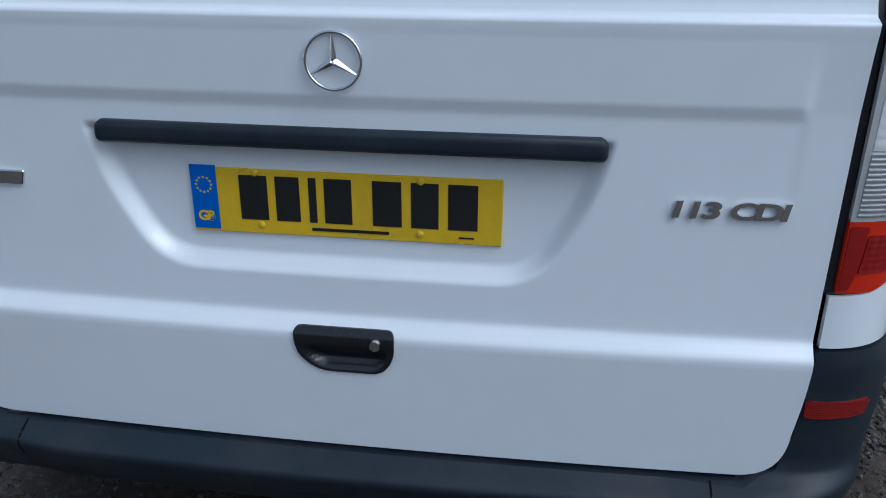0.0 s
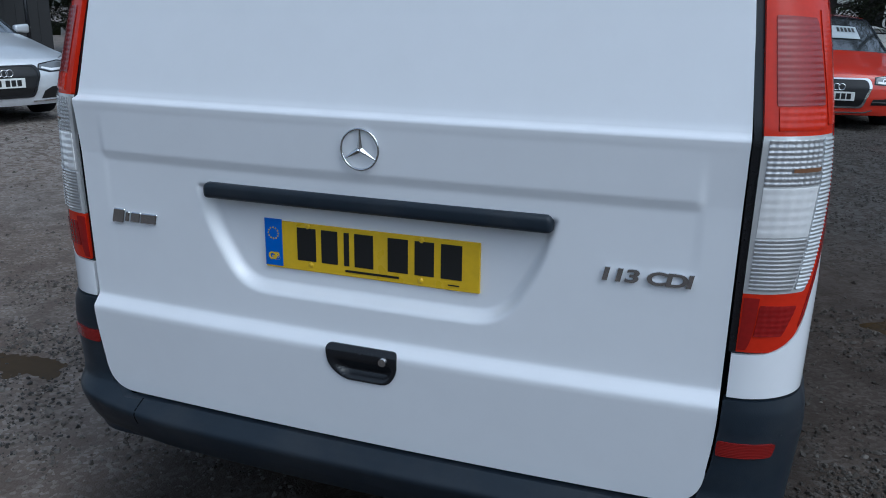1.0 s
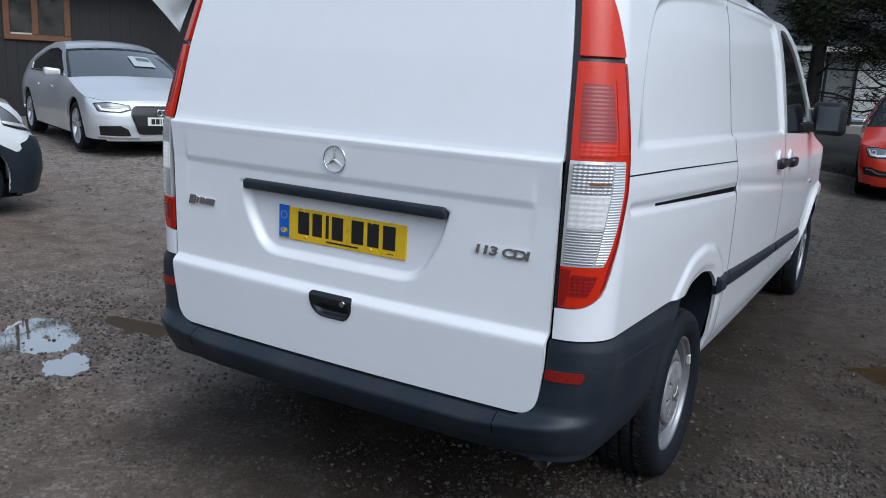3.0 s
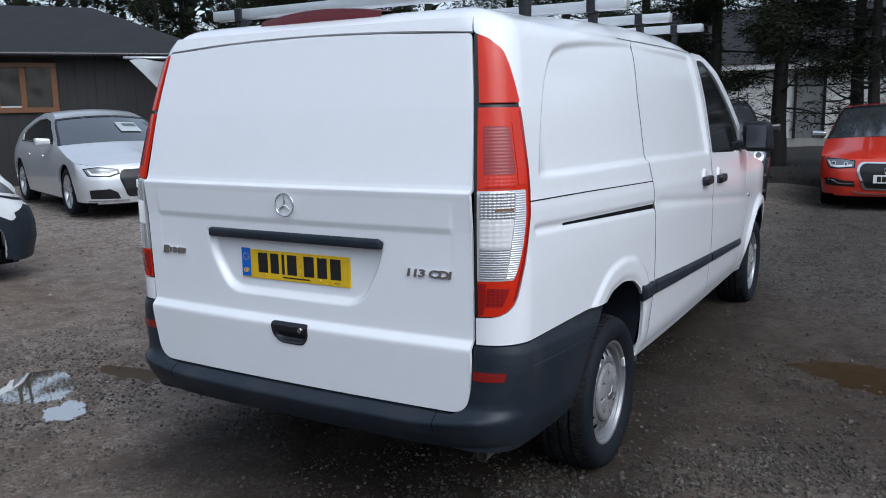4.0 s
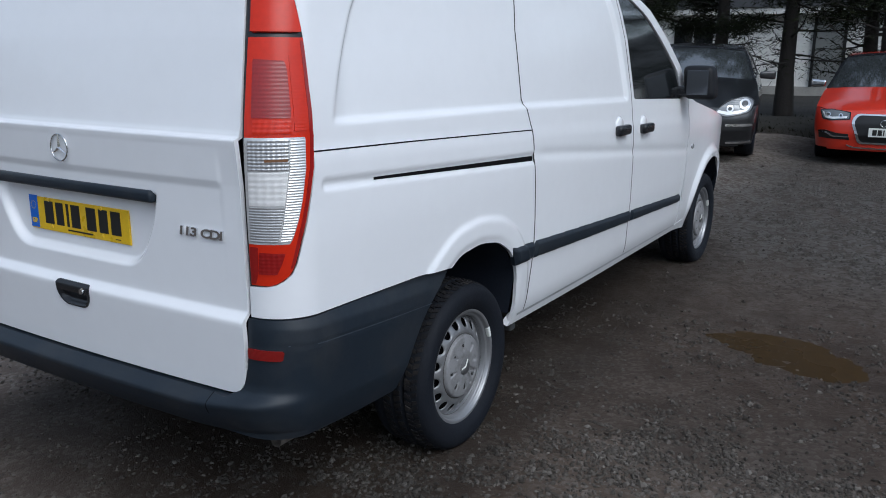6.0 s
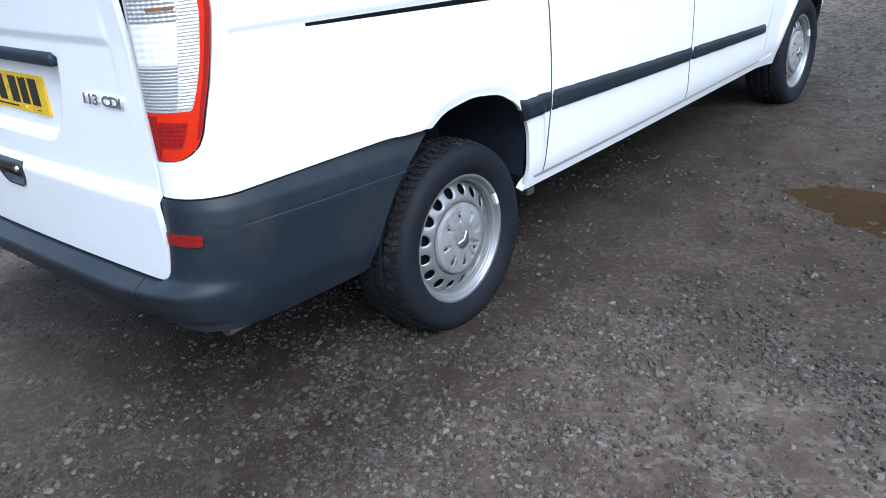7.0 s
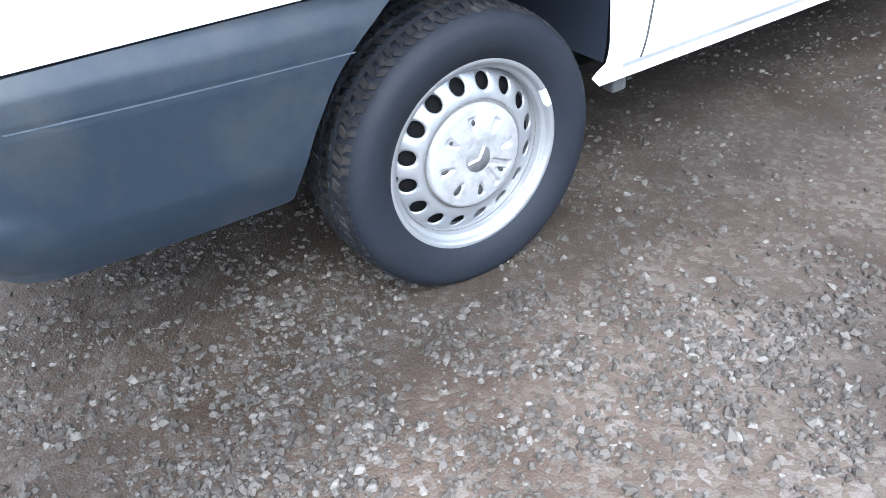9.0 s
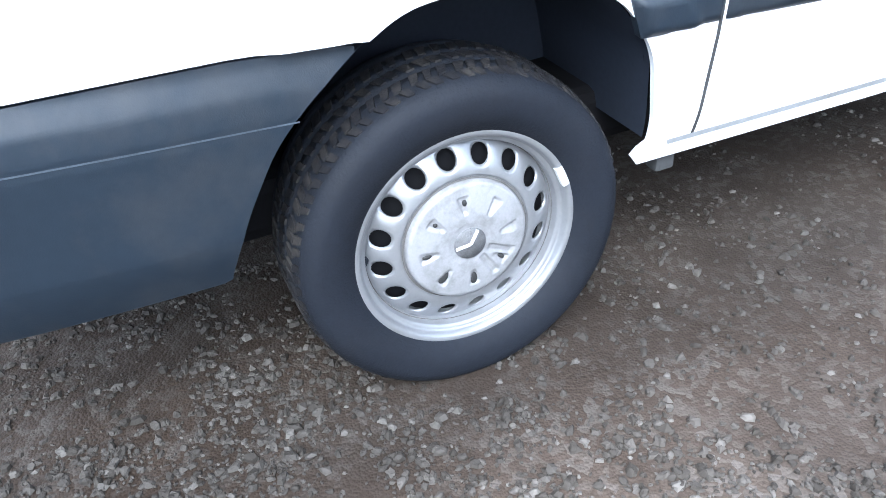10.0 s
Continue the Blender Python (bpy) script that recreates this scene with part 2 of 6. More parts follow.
# ---------------------------------------------------------------- the van: its skin
Z_W = [0.20, 0.33, 0.45, 0.70, 1.00, 1.20, 1.30, 1.50, 1.70, 1.80, 1.84, 1.87, 1.90]
X_W = [0.95 * w for w in (0.86, 0.885, 0.925, 0.950, 0.955, 0.945, 0.935, 0.905, 0.872, 0.848, 0.825, 0.785, 0.70)]
COR_A, COR_B = 0.13, 0.13
COR_L = math.pi / 2 * math.sqrt((COR_A ** 2 + COR_B ** 2) / 2)


def half_width(z):
    w = sum(np.interp(np.asarray(z, float) + k, Z_W, X_W) for k in (-0.03, -0.015, 0, 0.015, 0.03)) / 5
    return w


def rear_y(z):
    return np.interp(z, [0.0, 1.27, 1.30, 1.55, 1.81, 1.9], [0.0, 0.0, 0.004, 0.058, 0.128, 0.165])


def q_of_x(x, z):
    s0 = half_width(z) - COR_A
    th = np.arcsin(np.clip((np.asarray(x) - s0) / COR_A, 0, 1))
    return np.where(x <= s0, x, s0 + th / (math.pi / 2) * COR_L)


def q_of_y(y, z):
    s = np.asarray(y, float) - rear_y(z)
    th = np.arccos(np.clip(1 - s / COR_B, 0, 1))
    return half_width(z) - COR_A + np.where(s < COR_B, th / (math.pi / 2) * COR_L, COR_L + s - COR_B)


def y_of_q(q, z):
    u = np.asarray(q, float) - (half_width(z) - COR_A)
    th = np.clip(u / COR_L, 0, 1) * math.pi / 2
    return rear_y(z) + COR_B * (1 - np.cos(th)) + np.maximum(u - COR_L, 0)


def swell(y):
    """The body widens from its tail to the doors."""
    return 0.0526 * (1 - np.clip(1 - np.asarray(y, float) / 2.4, 0, 1) ** 1.6)


def base(q, z):
    W = half_width(z)
    s0, R = W - COR_A, rear_y(z)
    th = np.clip((q - s0) / COR_L, 0, 1) * math.pi / 2
    x = np.where(q < s0, q, s0 + COR_A * np.sin(th))
    y = R + COR_B * (1 - np.cos(th)) + np.maximum(q - s0 - COR_L, 0)
    x = x * (1 + swell(np.maximum(y, 0))) * (1 - 0.17 * np.clip((y - 4.25) / 1.0, 0, 1.3) ** 2)
    y = y - 0.018 * np.clip(1 - (q / 0.75) ** 2, 0, 1)
    return np.stack([x, y, z], -1)


def skin(q, z, d):
    e = 1e-3
    p = base(q, z)
    n = np.cross(base(q + e, z) - p, base(q, z + e) - p)
    n /= np.linalg.norm(n, axis=-1, keepdims=True)
    return p + n * np.asarray(d)[..., None]


def on_x(pts):
    return [(float(q_of_x(x, z)), z) for x, z in pts]


def on_y(pts, closed=True):
    return [(float(q_of_y(y, z)), z) for y, z in densify(pts, 0.03, closed)]


van = thing("panel_van", "white long panel van with grey plastic bumpers parked on wet gravel", "van")
HUB_R, HUB_F, HUB_Z = 0.984, 4.414, 0.314


def arch(c, a, b, n=40, cz=0.39, low=-0.1):
    pts = [(c + a * math.cos(t), cz + b * math.sin(t)) for t in np.linspace(0, math.pi, n)]
    return [(c + a, low)] + pts + [(c - a, low)]


ARCH_C = ((0.975, 0.405, 0.415), (HUB_F - 0.01, 0.40, 0.385))
ARCH_F = arch(*ARCH_C[1])
# the rear opening leans forward: steep behind the wheel, flat over it
ARCH_R = rounded([(1.366, -0.1), (1.376, 0.46), (1.352, 0.615), (1.285, 0.718), (1.176, 0.781), (1.035, 0.803), (0.89, 0.787), (0.80, 0.734), (0.722, 0.677), (0.662, 0.617), (0.597, 0.505), (0.548, 0.385), (0.53, -0.1)], [0] + [0.04] * 11 + [0], 4)
SILL = lambda y: 0.367 - 0.006 * (y - 1.33)
MOULD_T = lambda y: 0.737 - 0.052 * (y - 1.25)

# --- tailgate
def gate_profile(x, z):
    d = np.interp(z, [0.50, 0.747, 0.759, 0.783, 0.793, 1.08, 1.138, 1.160, 1.255, 1.2755, 1.2835, 1.30, 1.9],
                  [0.012, 0.032, 0.031, 0.008, 0.007, 0.011, 0.012, 0.019, 0.024, 0.027, 0.010, 0.006, 0.006])
    # the crease rises a little towards the edges, the long recess ends before the edges
    plain = np.interp(z, [0.50, 0.747, 0.759, 0.783, 0.793, 1.15, 1.255, 1.2755, 1.2835, 1.30, 1.9], [0.012, 0.032, 0.031, 0.008, 0.007, 0.014, 0.024, 0.027, 0.010, 0.006, 0.006])
    k = smoothstep(0.68, 0.70, np.abs(x))
    d = d * (1 - k) + plain * k
    rec = sdf(x, z, rounded([(-0.425, 1.10), (-0.40, 1.00), (-0.318, 0.858), (0.318, 0.858), (0.40, 1.00), (0.425, 1.10)], [0.01, 0.05, 0.07, 0.07, 0.05, 0.01]))
    return d - 0.028 * smoothstep(0.004, -0.024, rec)


def gate_skin(x, z, d):
    s = np.sign(x)
    p = skin(q_of_x(np.abs(x), z), z, d)
    p[:, 0] *= np.where(s == 0, 1, s)
    return p


HND = rounded([(-0.086, 0.769), (0.089, 0.769), (0.088, 0.718), (0.066, 0.687), (-0.045, 0.687), (-0.081, 0.718)], [0.014, 0.014, 0.02, 0.03, 0.04, 0.02])
GATE = rounded([(-0.740, 0.526), (0.740, 0.526), (0.760, 0.70), (0.763, 1.285), (0.738, 1.56), (0.700, 1.790), (0.35, 1.808), (0.0, 1.814), (-0.35, 1.808),
                (-0.700, 1.790), (-0.738, 1.56), (-0.763, 1.285), (-0.760, 0.70)], [0.07, 0.07, 0.05, 0.02, 0.1, 0.012, 0, 0, 0, 0.012, 0.1, 0.02, 0.05])
tailgate = patch("tailgate", gate_skin, GATE, M_WHITE, van, 0.0048, gate_profile, holes=[HND], rim=0.016, label="white pressed-steel tailgate without glass")

# --- dark inner shell that shows in the gaps
SHELL = on_y([(5.0, 0.22), (5.0, 0.95), (3.85, 1.20), (3.55, 1.45), (3.0, 1.78), (2.7, 1.84), (0.30, 1.84)], False) + [(0.69, 1.84), (0.70, 0.62), (0.72, 0.45)] + on_y([(0.3, 0.46), (0.5, 0.45), (1.4, 0.41), (3.9, 0.38)], False)
for side in (False, True):
    patch("inner_shell", lambda q, z, d: skin(q, z, d - 0.022), SHELL, M_BLACK, van, 0.05, holes=[on_y(ARCH_R), on_y(ARCH_F)], rim=0, mirror=side)

# --- rear quarter, doors, wing
PANEL_UP = rounded([(0.225, 1.309), (1.41, 1.288), (2.61, 1.258), (2.55, 1.60), (2.46, 1.815), (1.43, 1.836), (0.93, 1.813), (0.62, 1.785), (0.49, 1.752), (0.395, 1.665), (0.30, 1.49)], [0.03, 0, 0.03, 0, 0.05, 0, 0.1, 0.06, 0.06, 0.1, 0.1])


def side_relief(q, z):
    y = y_of_q(q, z)
    d = -0.015 * smoothstep(0.002, -0.022, sdf(y, z, PANEL_UP)) * smoothstep(0.19, 0.34, y)
    crease = 1.262 - 0.040 * y
    d += 0.006 * smoothstep(0.02, -0.05, z - crease) * smoothstep(4.2, 3.5, y)
    swage = z - (1.096 - 0.090 * (y - 1.5))
    d -= 0.006 * np.exp(-(swage / 0.022) ** 2) * smoothstep(1.44, 1.60, y) * smoothstep(4.0, 3.6, y)
    rail = rounded([(0.16, 1.128), (0.16, 1.160), (1.48, 1.104), (1.48, 1.058)], 0.012)
    d -= 0.008 * smoothstep(0.004, -0.012, sdf(y, z, rail))
    flare = sdf(y, z, ARCH_R)
    d += 0.011 * smoothstep(0.112, 0.080, flare) * (0.35 + 0.65 * smoothstep(0.0, 0.035, flare)) * (0.1 + 0.9 * smoothstep(0.42, 0.64, z))
    for c, a, b in ARCH_C[1:]:
        r = np.hypot((y - c) / a, (z - 0.39) / b)
        d += (0.022 * smoothstep(1.20, 1.13, r) * smoothstep(1.02, 1.06, r) + 0.016 * (r < 1.04) * 1.0) * (0.1 + 0.9 * smoothstep(0.40, 0.60, z))
    return d


def lip(y):
    return SILL(y) + 0.045


# the lamp's outer edge, by how far it reaches round the corner
LAMP_Y = [(0.074, 0.975), (0.096, 1.05), (0.114, 1.12), (0.134, 1.20), (0.145, 1.28), (0.151, 1.35), (0.154, 1.42), (0.160, 1.50), (0.164, 1.555), (0.164, 1.62), (0.163, 1.68), (0.160, 1.735)]
lamp_edge = [(float(q_of_x(x, z)), z) for x, z in ((0.772, 0.864), (0.825, 0.867), (0.848, 0.873), (0.866, 0.885), (0.880, 0.904), (0.888, 0.932))] + [(float(q_of_y(y, z)), z) for y, z in LAMP_Y] + [(float(q_of_x(0.752, 1.775)), 1.775), (float(q_of_x(0.712, 1.792)), 1.792)]
GAP = 0.004
BUMP_TOP = [(0.06, 0.790), (0.35, 0.772), (0.62, 0.769), (0.80, 0.758), (0.86, 0.745)]
door_rear = [(1.478, 0.405), (1.490, 0.62), (1.490, 0.82), (1.472, 1.08), (1.462, 1.20), (1.415, 1.325), (1.425, 1.60), (1.475, 1.845)]
quarter = ([(q_of_x(0.772, 0.774), 0.774)] + [(float(q_of_x(0.86, 0.774)), 0.774)] + on_y([(0.10, 0.774)] + BUMP_TOP[1:] + [(0.90, 0.70), (1.0, 0.60), (1.28, 0.42), (1.30, 0.372), (1.47, 0.372)], False)
           + [(float(q_of_y(y - GAP, z)), z) for y, z in densify(door_rear, 0.03, False)] + on_y([(1.47, 1.848), (0.26, 1.848)], False) + [(float(q_of_x(0.69, 1.848)), 1.848), (float(q_of_x(0.704, 1.80)), 1.80)] + lamp_edge[::-1])
quarter = [(float(a), float(b)) for a, b in quarter]
front_edge = [(2.72, 0.395), (2.68, 0.62), (2.668, 1.0), (2.655, 1.27), (2.628, 1.57), (2.545, 1.84)]
WINDOW = rounded([(2.695, 1.262), (2.668, 1.57), (2.592, 1.793), (2.74, 1.800), (3.02, 1.705), (3.28, 1.555), (3.52, 1.385), (3.60, 1.222)], [0.02, 0, 0.03, 0.05, 0.1, 0.1, 0.05, 0.02])
slide = [(y + GAP, z) for y, z in densify(door_rear, 0.03, False)] + [(1.485, 1.845), (2.555, 1.845)] + [(y - GAP, z) for y, z in densify(front_edge, 0.03, False)[::-1]] + [(2.712, lip(2.715)), (1.485, lip(1.485))]
fdoor = [(y + GAP, z) for y, z in front_edge] + [(2.80, 1.835), (3.10, 1.735), (3.36, 1.585), (3.60, 1.41), (3.72, 1.235), (3.74, 1.0), (3.72, 0.70), (3.70, 0.55), (3.72, lip(3.72)), (2.74, lip(2.73))]
wing = [(3.728, 0.35), (3.73, 0.70), (3.748, 1.0), (3.73, 1.235), (3.90, 1.185), (4.40, 1.10), (4.85, 1.02), (4.98, 0.95), (5.0, 0.60), (4.85, 0.55), (4.6, 0.5), (4.2, 0.30)]
sill = [(1.362, SILL(1.33)), (1.374, 0.385), (1.40, lip(1.40) - 0.006), (3.74, lip(3.74) - 0.006), (3.90, 0.40), (4.0, 0.30), (3.95, SILL(3.9))]
for side in (False, True):
    patch("rear_quarter_panel", skin, quarter, M_WHITE, van, 0.0085, side_relief, holes=[on_y(ARCH_R)], rim=0.014, mirror=side)
    sd = patch("side_door", skin, on_y(slide), M_WHITE, van, 0.010, side_relief, holes=[on_y(ARCH_R)], mirror=side, label="white sliding side door")
    fd = patch("front_door", skin, on_y(fdoor), M_WHITE, van, 0.016, side_relief, holes=[on_y(WINDOW)], rim=0.02, mirror=side)
    patch("door_window", lambda q, z, d: skin(q, z, d - 0.008), on_y([(p[0], p[1]) for p in WINDOW]), M_GLASS, fd, 0.03, rim=0.004, mirror=side, label="dark door glass")
    patch("front_wing", skin, on_y(wing), M_WHITE, van, 0.02, side_relief, holes=[on_y(ARCH_F)], mirror=side)
    patch("sill", lambda q, z, d: skin(q, z, d + 0.006), on_y(sill), M_WHITE, van, 0.012, holes=[on_y(ARCH_F)], rim=0.03, mirror=side)
    # side moulding, in two lengths
    for a, b, owner in ((1.285, 1.493, van), (1.498, 2.688, sd), (2.704, 3.66, fd)):
        th = lambda y: 0.082 - 0.010 * (y - 1.25)
        m = [(a, MOULD_T(a)), (b, MOULD_T(b)), (b, MOULD_T(b) - th(b)), (a + (0.03 if a < 1.3 else 0), MOULD_T(a) - th(a))]
        rel = lambda q, z, m=m: 0.004 + 0.016 * smoothstep(0.0, -0.016, sdf(y_of_q(q, z), z, m)) + (0.011 * smoothstep(0.112, 0.080, sdf(y_of_q(q, z), z, ARCH_R)) if m[0][0] < 1.3 else 0 * q)
        patch("side_moulding", skin, on_y(m), M_TRIM, owner, 0.0085, rel, rim=0.02, mirror=side, label="grey plastic rubbing strip")
    # runner slot of the sliding door and the seam over it
    patch("door_runner", lambda q, z, d: skin(q, z, side_relief(q, z) + 0.0015), on_y([(0.40, 1.128), (0.40, 1.137), (1.462, 1.091), (1.462, 1.070)]), M_BLACK, van, 0.006, rim=0, mirror=side, label="dark slot of the door runner")

# --- roof, windscreen, bonnet and nose
ROOF_Z = 1.846
ROOF_W, ROOF_R = float(half_width(np.float64(ROOF_Z))), float(rear_y(ROOF_Z))


def roof_limit(y):
    """Half the roof's width at y, round its rear corners."""
    t = min(1.0, max(0.0, (y - ROOF_R) / COR_B))
    return (ROOF_W - COR_A + COR_A * math.sqrt(max(0, 1 - (1 - t) ** 2))) * (1 + float(swell(max(y, 0)))) + 0.001


def roof_height(x, y):
    back = ROOF_R + COR_B * (1 - math.sqrt(max(0, 1 - max(0, (abs(x) - ROOF_W + COR_A) / COR_A) ** 2))) - 0.018 * max(0, 1 - (x / 0.75) ** 2)
    d = max(0.0, min(roof_limit(y) - abs(x), (y - back) * 1.15, 0.42))
    k = 1 - (1 - d / 0.42) ** 4
    fore = float(smoothstep(0.3, 1.6, np.float64(y)) * smoothstep(3.0, 2.0, np.float64(y)))
    k += (1 - (1 - min(d, 0.16) / 0.16) ** 3 - k) * fore * 0.6
    return ROOF_Z + (0.066 + 0.026 * fore - 0.010 * ((y - 1.4) / 1.4) ** 2) * k - 0.055 * max(0, (y - 2.4) / 0.46) ** 2


rows = []
for y in [ROOF_R - 0.018 + 0.11 * (i / 16) ** 1.5 for i in range(16)] + list(np.linspace(0.26, 2.86, 56)):
    w = roof_limit(y)
    row = []
    for u in np.linspace(-1, 1, 57):
        x = w * math.copysign(1 - (1 - abs(u)) ** 1.6, u)
        yy = y + 0.018 * (1 - max(0, 1 - (x / 0.75) ** 2)) * max(0, 1 - (y - ROOF_R) / 0.1) + 0.10 * (1 - (x / w) ** 2) * max(0, (y - 2.3) / 0.56)
        row.append((x, yy, roof_height(x, max(y, 0))))
    rows.append(row)
v, f = loft(rows)
mesh_ob("roof", v, f, M_WHITE, van)
LIP = [(-0.69, 1.848)] + [(x, 1.798 + 0.024 * (1 - (x / 0.7) ** 2)) for x in np.linspace(-0.70, 0.70, 15)] + [(0.69, 1.848)]
patch("roof_lip", gate_skin, LIP, M_WHITE, van, 0.01, lambda x, z: 0.004 + 0.0 * x, rim=0.015)


def cross(y, z, n=21, crown=0.05, ahead=0.0):
    w = float(base(np.array([float(q_of_y(y, z))]), np.array([z]))[0, 0])
    return [(x, y + ahead * (1 - (x / w) ** 2), z + crown * (1 - (x / w) ** 2)) for x in np.linspace(-w, w, n)]


v, f = loft([cross(2.84, 1.80, 21, 0.055, 0.08), cross(3.30, 1.56, 21, 0.03, 0.22), cross(3.72, 1.24, 21, 0.02, 0.42)])
mesh_ob("windscreen", v, f, M_GLASS, van)
v, f = loft([cross(3.68, 1.235, 21, 0.03, 0.40), cross(4.2, 1.13, 21, 0.05, 0.30), cross(4.85, 1.02, 21, 0.04, 0.30), cross(4.98, 0.93, 21, 0.0, 0.28)])
mesh_ob("bonnet", v, f, M_WHITE, van)
v, f = loft([cross(4.99, 0.93, 21, 0, 0.27), cross(5.0, 0.62, 21, 0, 0.30)])
mesh_ob("grille_panel", v, f, M_WHITE, van)
v, f = loft([cross(4.72, 0.62, 21, 0, 0.60), cross(4.75, 0.40, 21, 0, 0.62), cross(4.72, 0.24, 21, 0, 0.55), cross(4.5, 0.22, 21, 0, 0.3)])
mesh_ob("front_bumper", v, f, M_TRIM, van)
part("underbody", box_bm((-0.72, 0.12, 0.33), (0.72, 4.9, 0.46), 0.03), M_BLACK, van)
for s in (-1, 1):
    for c, a0, b0 in ARCH_C:
        for a, b, x0, x1 in ((a0 - 0.003, b0 - 0.003, 0.50, 0.925),):
            line = [(c + a * math.cos(t), 0.39 + b * math.sin(t)) for t in np.linspace(0.03, math.pi + 0.02, 30)] if c > 2 else densify([(y, max(z, 0.395)) for y, z in ARCH_R[1:-1]], 0.03, False)
            rowsl = [[(s * min(x, 0.880 + 0.2 * (z - 0.39)), y, z) for y, z in line] for x in (x1, x0)]
            v, f = loft(rowsl)
            mesh_ob("wheel_housing", v, f, M_LINER, van)
        part("inner_panel", box_bm((min(s * 0.48, s * 0.5), c - 0.5, 0.34), (max(s * 0.48, s * 0.5), c + 0.5, 0.9)), M_LINER, van)

# --- rear bumper
def bump_relief(q, z):
    y = y_of_q(q, z)
    rear = smoothstep(float(q_of_x(0.915, 0.5)), float(q_of_x(0.70, 0.5)), q)
    zr = z - 0.010 - 0.030 * smoothstep(0.52, 0.86, q)
    stick = np.interp(zr, [0.375, 0.39, 0.43, 0.470, 0.480, 0.487, 0.507, 0.530, 0.60], [0.010, 0.026, 0.050, 0.067, 0.067, 0.060, 0.024, 0.016, 0.014])
    zs = z + 0.060 * np.clip(y, 0, 1)
    soft = np.interp(zs, [0.36, 0.40, 0.50, 0.690, 0.694, 0.698, 0.702, 0.745, 0.784, 0.80], [0.0, 0.012, 0.024, 0.0235, 0.0215, 0.0215, 0.0230, 0.0185, 0.002, 0.0])
    return stick * rear + soft * (1 - rear) * (0.55 + 0.45 * smoothstep(0.8, 0.3, y))


half = on_x([(0.60, 0.518), (0.68, 0.520), (0.735, 0.546), (0.757, 0.62), (0.765, 0.70), (0.767, 0.769), (0.86, 0.769)]) + \
    on_y([(0.10, 0.768), (0.35, 0.766), (0.62, 0.763), (0.78, 0.753), (0.85, 0.738), (0.80, 0.60), (0.66, 0.42), (0.535, 0.374), (0.25, 0.380)], False) + on_x([(0.86, 0.39), (0.6, 0.395)])


def both_skin(q, z, d):
    p = skin(np.abs(q), z, d)
    p[:, 0] *= np.where(q < 0, -1, 1)
    return p


arch_q = on_y(ARCH_R)
bumper = patch("rear_bumper", both_skin, half + [(-a, b) for a, b in half[::-1]], M_TRIM, van, 0.007, lambda q, z: bump_relief(np.abs(q), z),
               holes=[arch_q, [(-a, b) for a, b in arch_q]], rim=0.03, label="scuffed grey plastic rear bumper")


def ribbon(name, pts, width, lift, mat, owner, mirror, relief=None):
    """A narrow line along the skin through (q, z) points."""
    rows = []
    for a, b in pts:
        row = []
        for w in (width / 2, -width / 2):
            q, z = np.array([a]), np.array([b + w])
            p = skin(q, z, (relief(q, z) if relief else 0 * q) + lift)[0]
            row.append((-p[0] if mirror else p[0], p[1], p[2]))
        rows.append(row)
    v, f = loft(rows)
    return mesh_ob(name, v, [q[::-1] for q in f] if mirror else f, mat, owner)


def upright(name, pts, width, lift, owner, mirror):
    """A narrow upright joint along the skin through (y, z) points."""
    rows = []
    for y, z in densify(pts, 0.02, False):
        row = []
        for w in (-width / 2, width / 2):
            q, zz = np.array([float(q_of_y(y + w, z))]), np.array([float(z)])
            p = skin(q, zz, side_relief(q, zz) + lift)[0]
            row.append((-p[0] if mirror else p[0], p[1], p[2]))
        rows.append(row)
    v, f = loft(rows)
    return mesh_ob(name, v, [q[::-1] for q in f] if not mirror else f, M_JOINT, owner)


for side in (False, True):
    upright("door_joint", door_rear, 0.0085, 0.0004, van, side)
    upright("door_joint", front_edge, 0.0085, 0.0004, van, side)
    # grey band along the joint puts the shade of the sill's hollow into colour
    ribbon("sill_joint", on_y([(1.42, lip(1.42) - 0.003), (2.6, lip(2.6) - 0.003), (3.70, lip(3.70) - 0.003)], False), 0.013, 0.0075, M_SILLSHADE, van, side)
    lens = rounded([(0.764, 0.650), (0.852, 0.652), (0.858, 0.682), (0.764, 0.682)], 0.006)
    patch("reflector", lambda q, z, d: skin(q, z, d + bump_relief(q, z) + 0.004), on_x(lens), M_REFL, bumper, 0.006, rim=0.012, mirror=side, label="red bumper reflector")
    # paler seam line: scuffs, with light on the ridge put into the colour
    ribbon("bumper_seam", on_x([(0.865, 0.696)]) + on_y([(0.11, 0.690), (0.40, 0.672), (0.705, 0.653)], False), 0.003, 0.0016, M_SCUFFLIT, bumper, side, bump_relief)
    rows = [[tuple(p) for p in both_skin(np.array([0.626, 0.630]), np.array([z, z]), bump_relief(np.array([0.626, 0.630]), np.array([z, z])) + 0.0008)] for z in np.linspace(0.522, 0.462, 7)]
    v, f = loft([[(-x if side else x, y, z) for x, y, z in row] for row in rows])
    mesh_ob("bumper_joint", v, [q[::-1] for q in f] if not side else f, M_BLACK, bumper)
    ribbon("quarter_seam", on_x([(0.862, 0.905), (0.872, 0.895), (0.880, 0.875), (0.884, 0.850), (0.886, 0.800)]), 0.004, 0.0008, M_SEAM, van, side)
    ribbon("panel_seam", on_y([(0.135, 1.241), (0.62, 1.227), (1.458, 1.197)], False), 0.0045, 0.001, M_BLACK, van, side, side_relief)
    ribbon("roof_seam", on_y([(1.30, 1.842), (2.0, 1.8425), (2.60, 1.832)], False), 0.004, 0.001, M_JOINT, van, side)

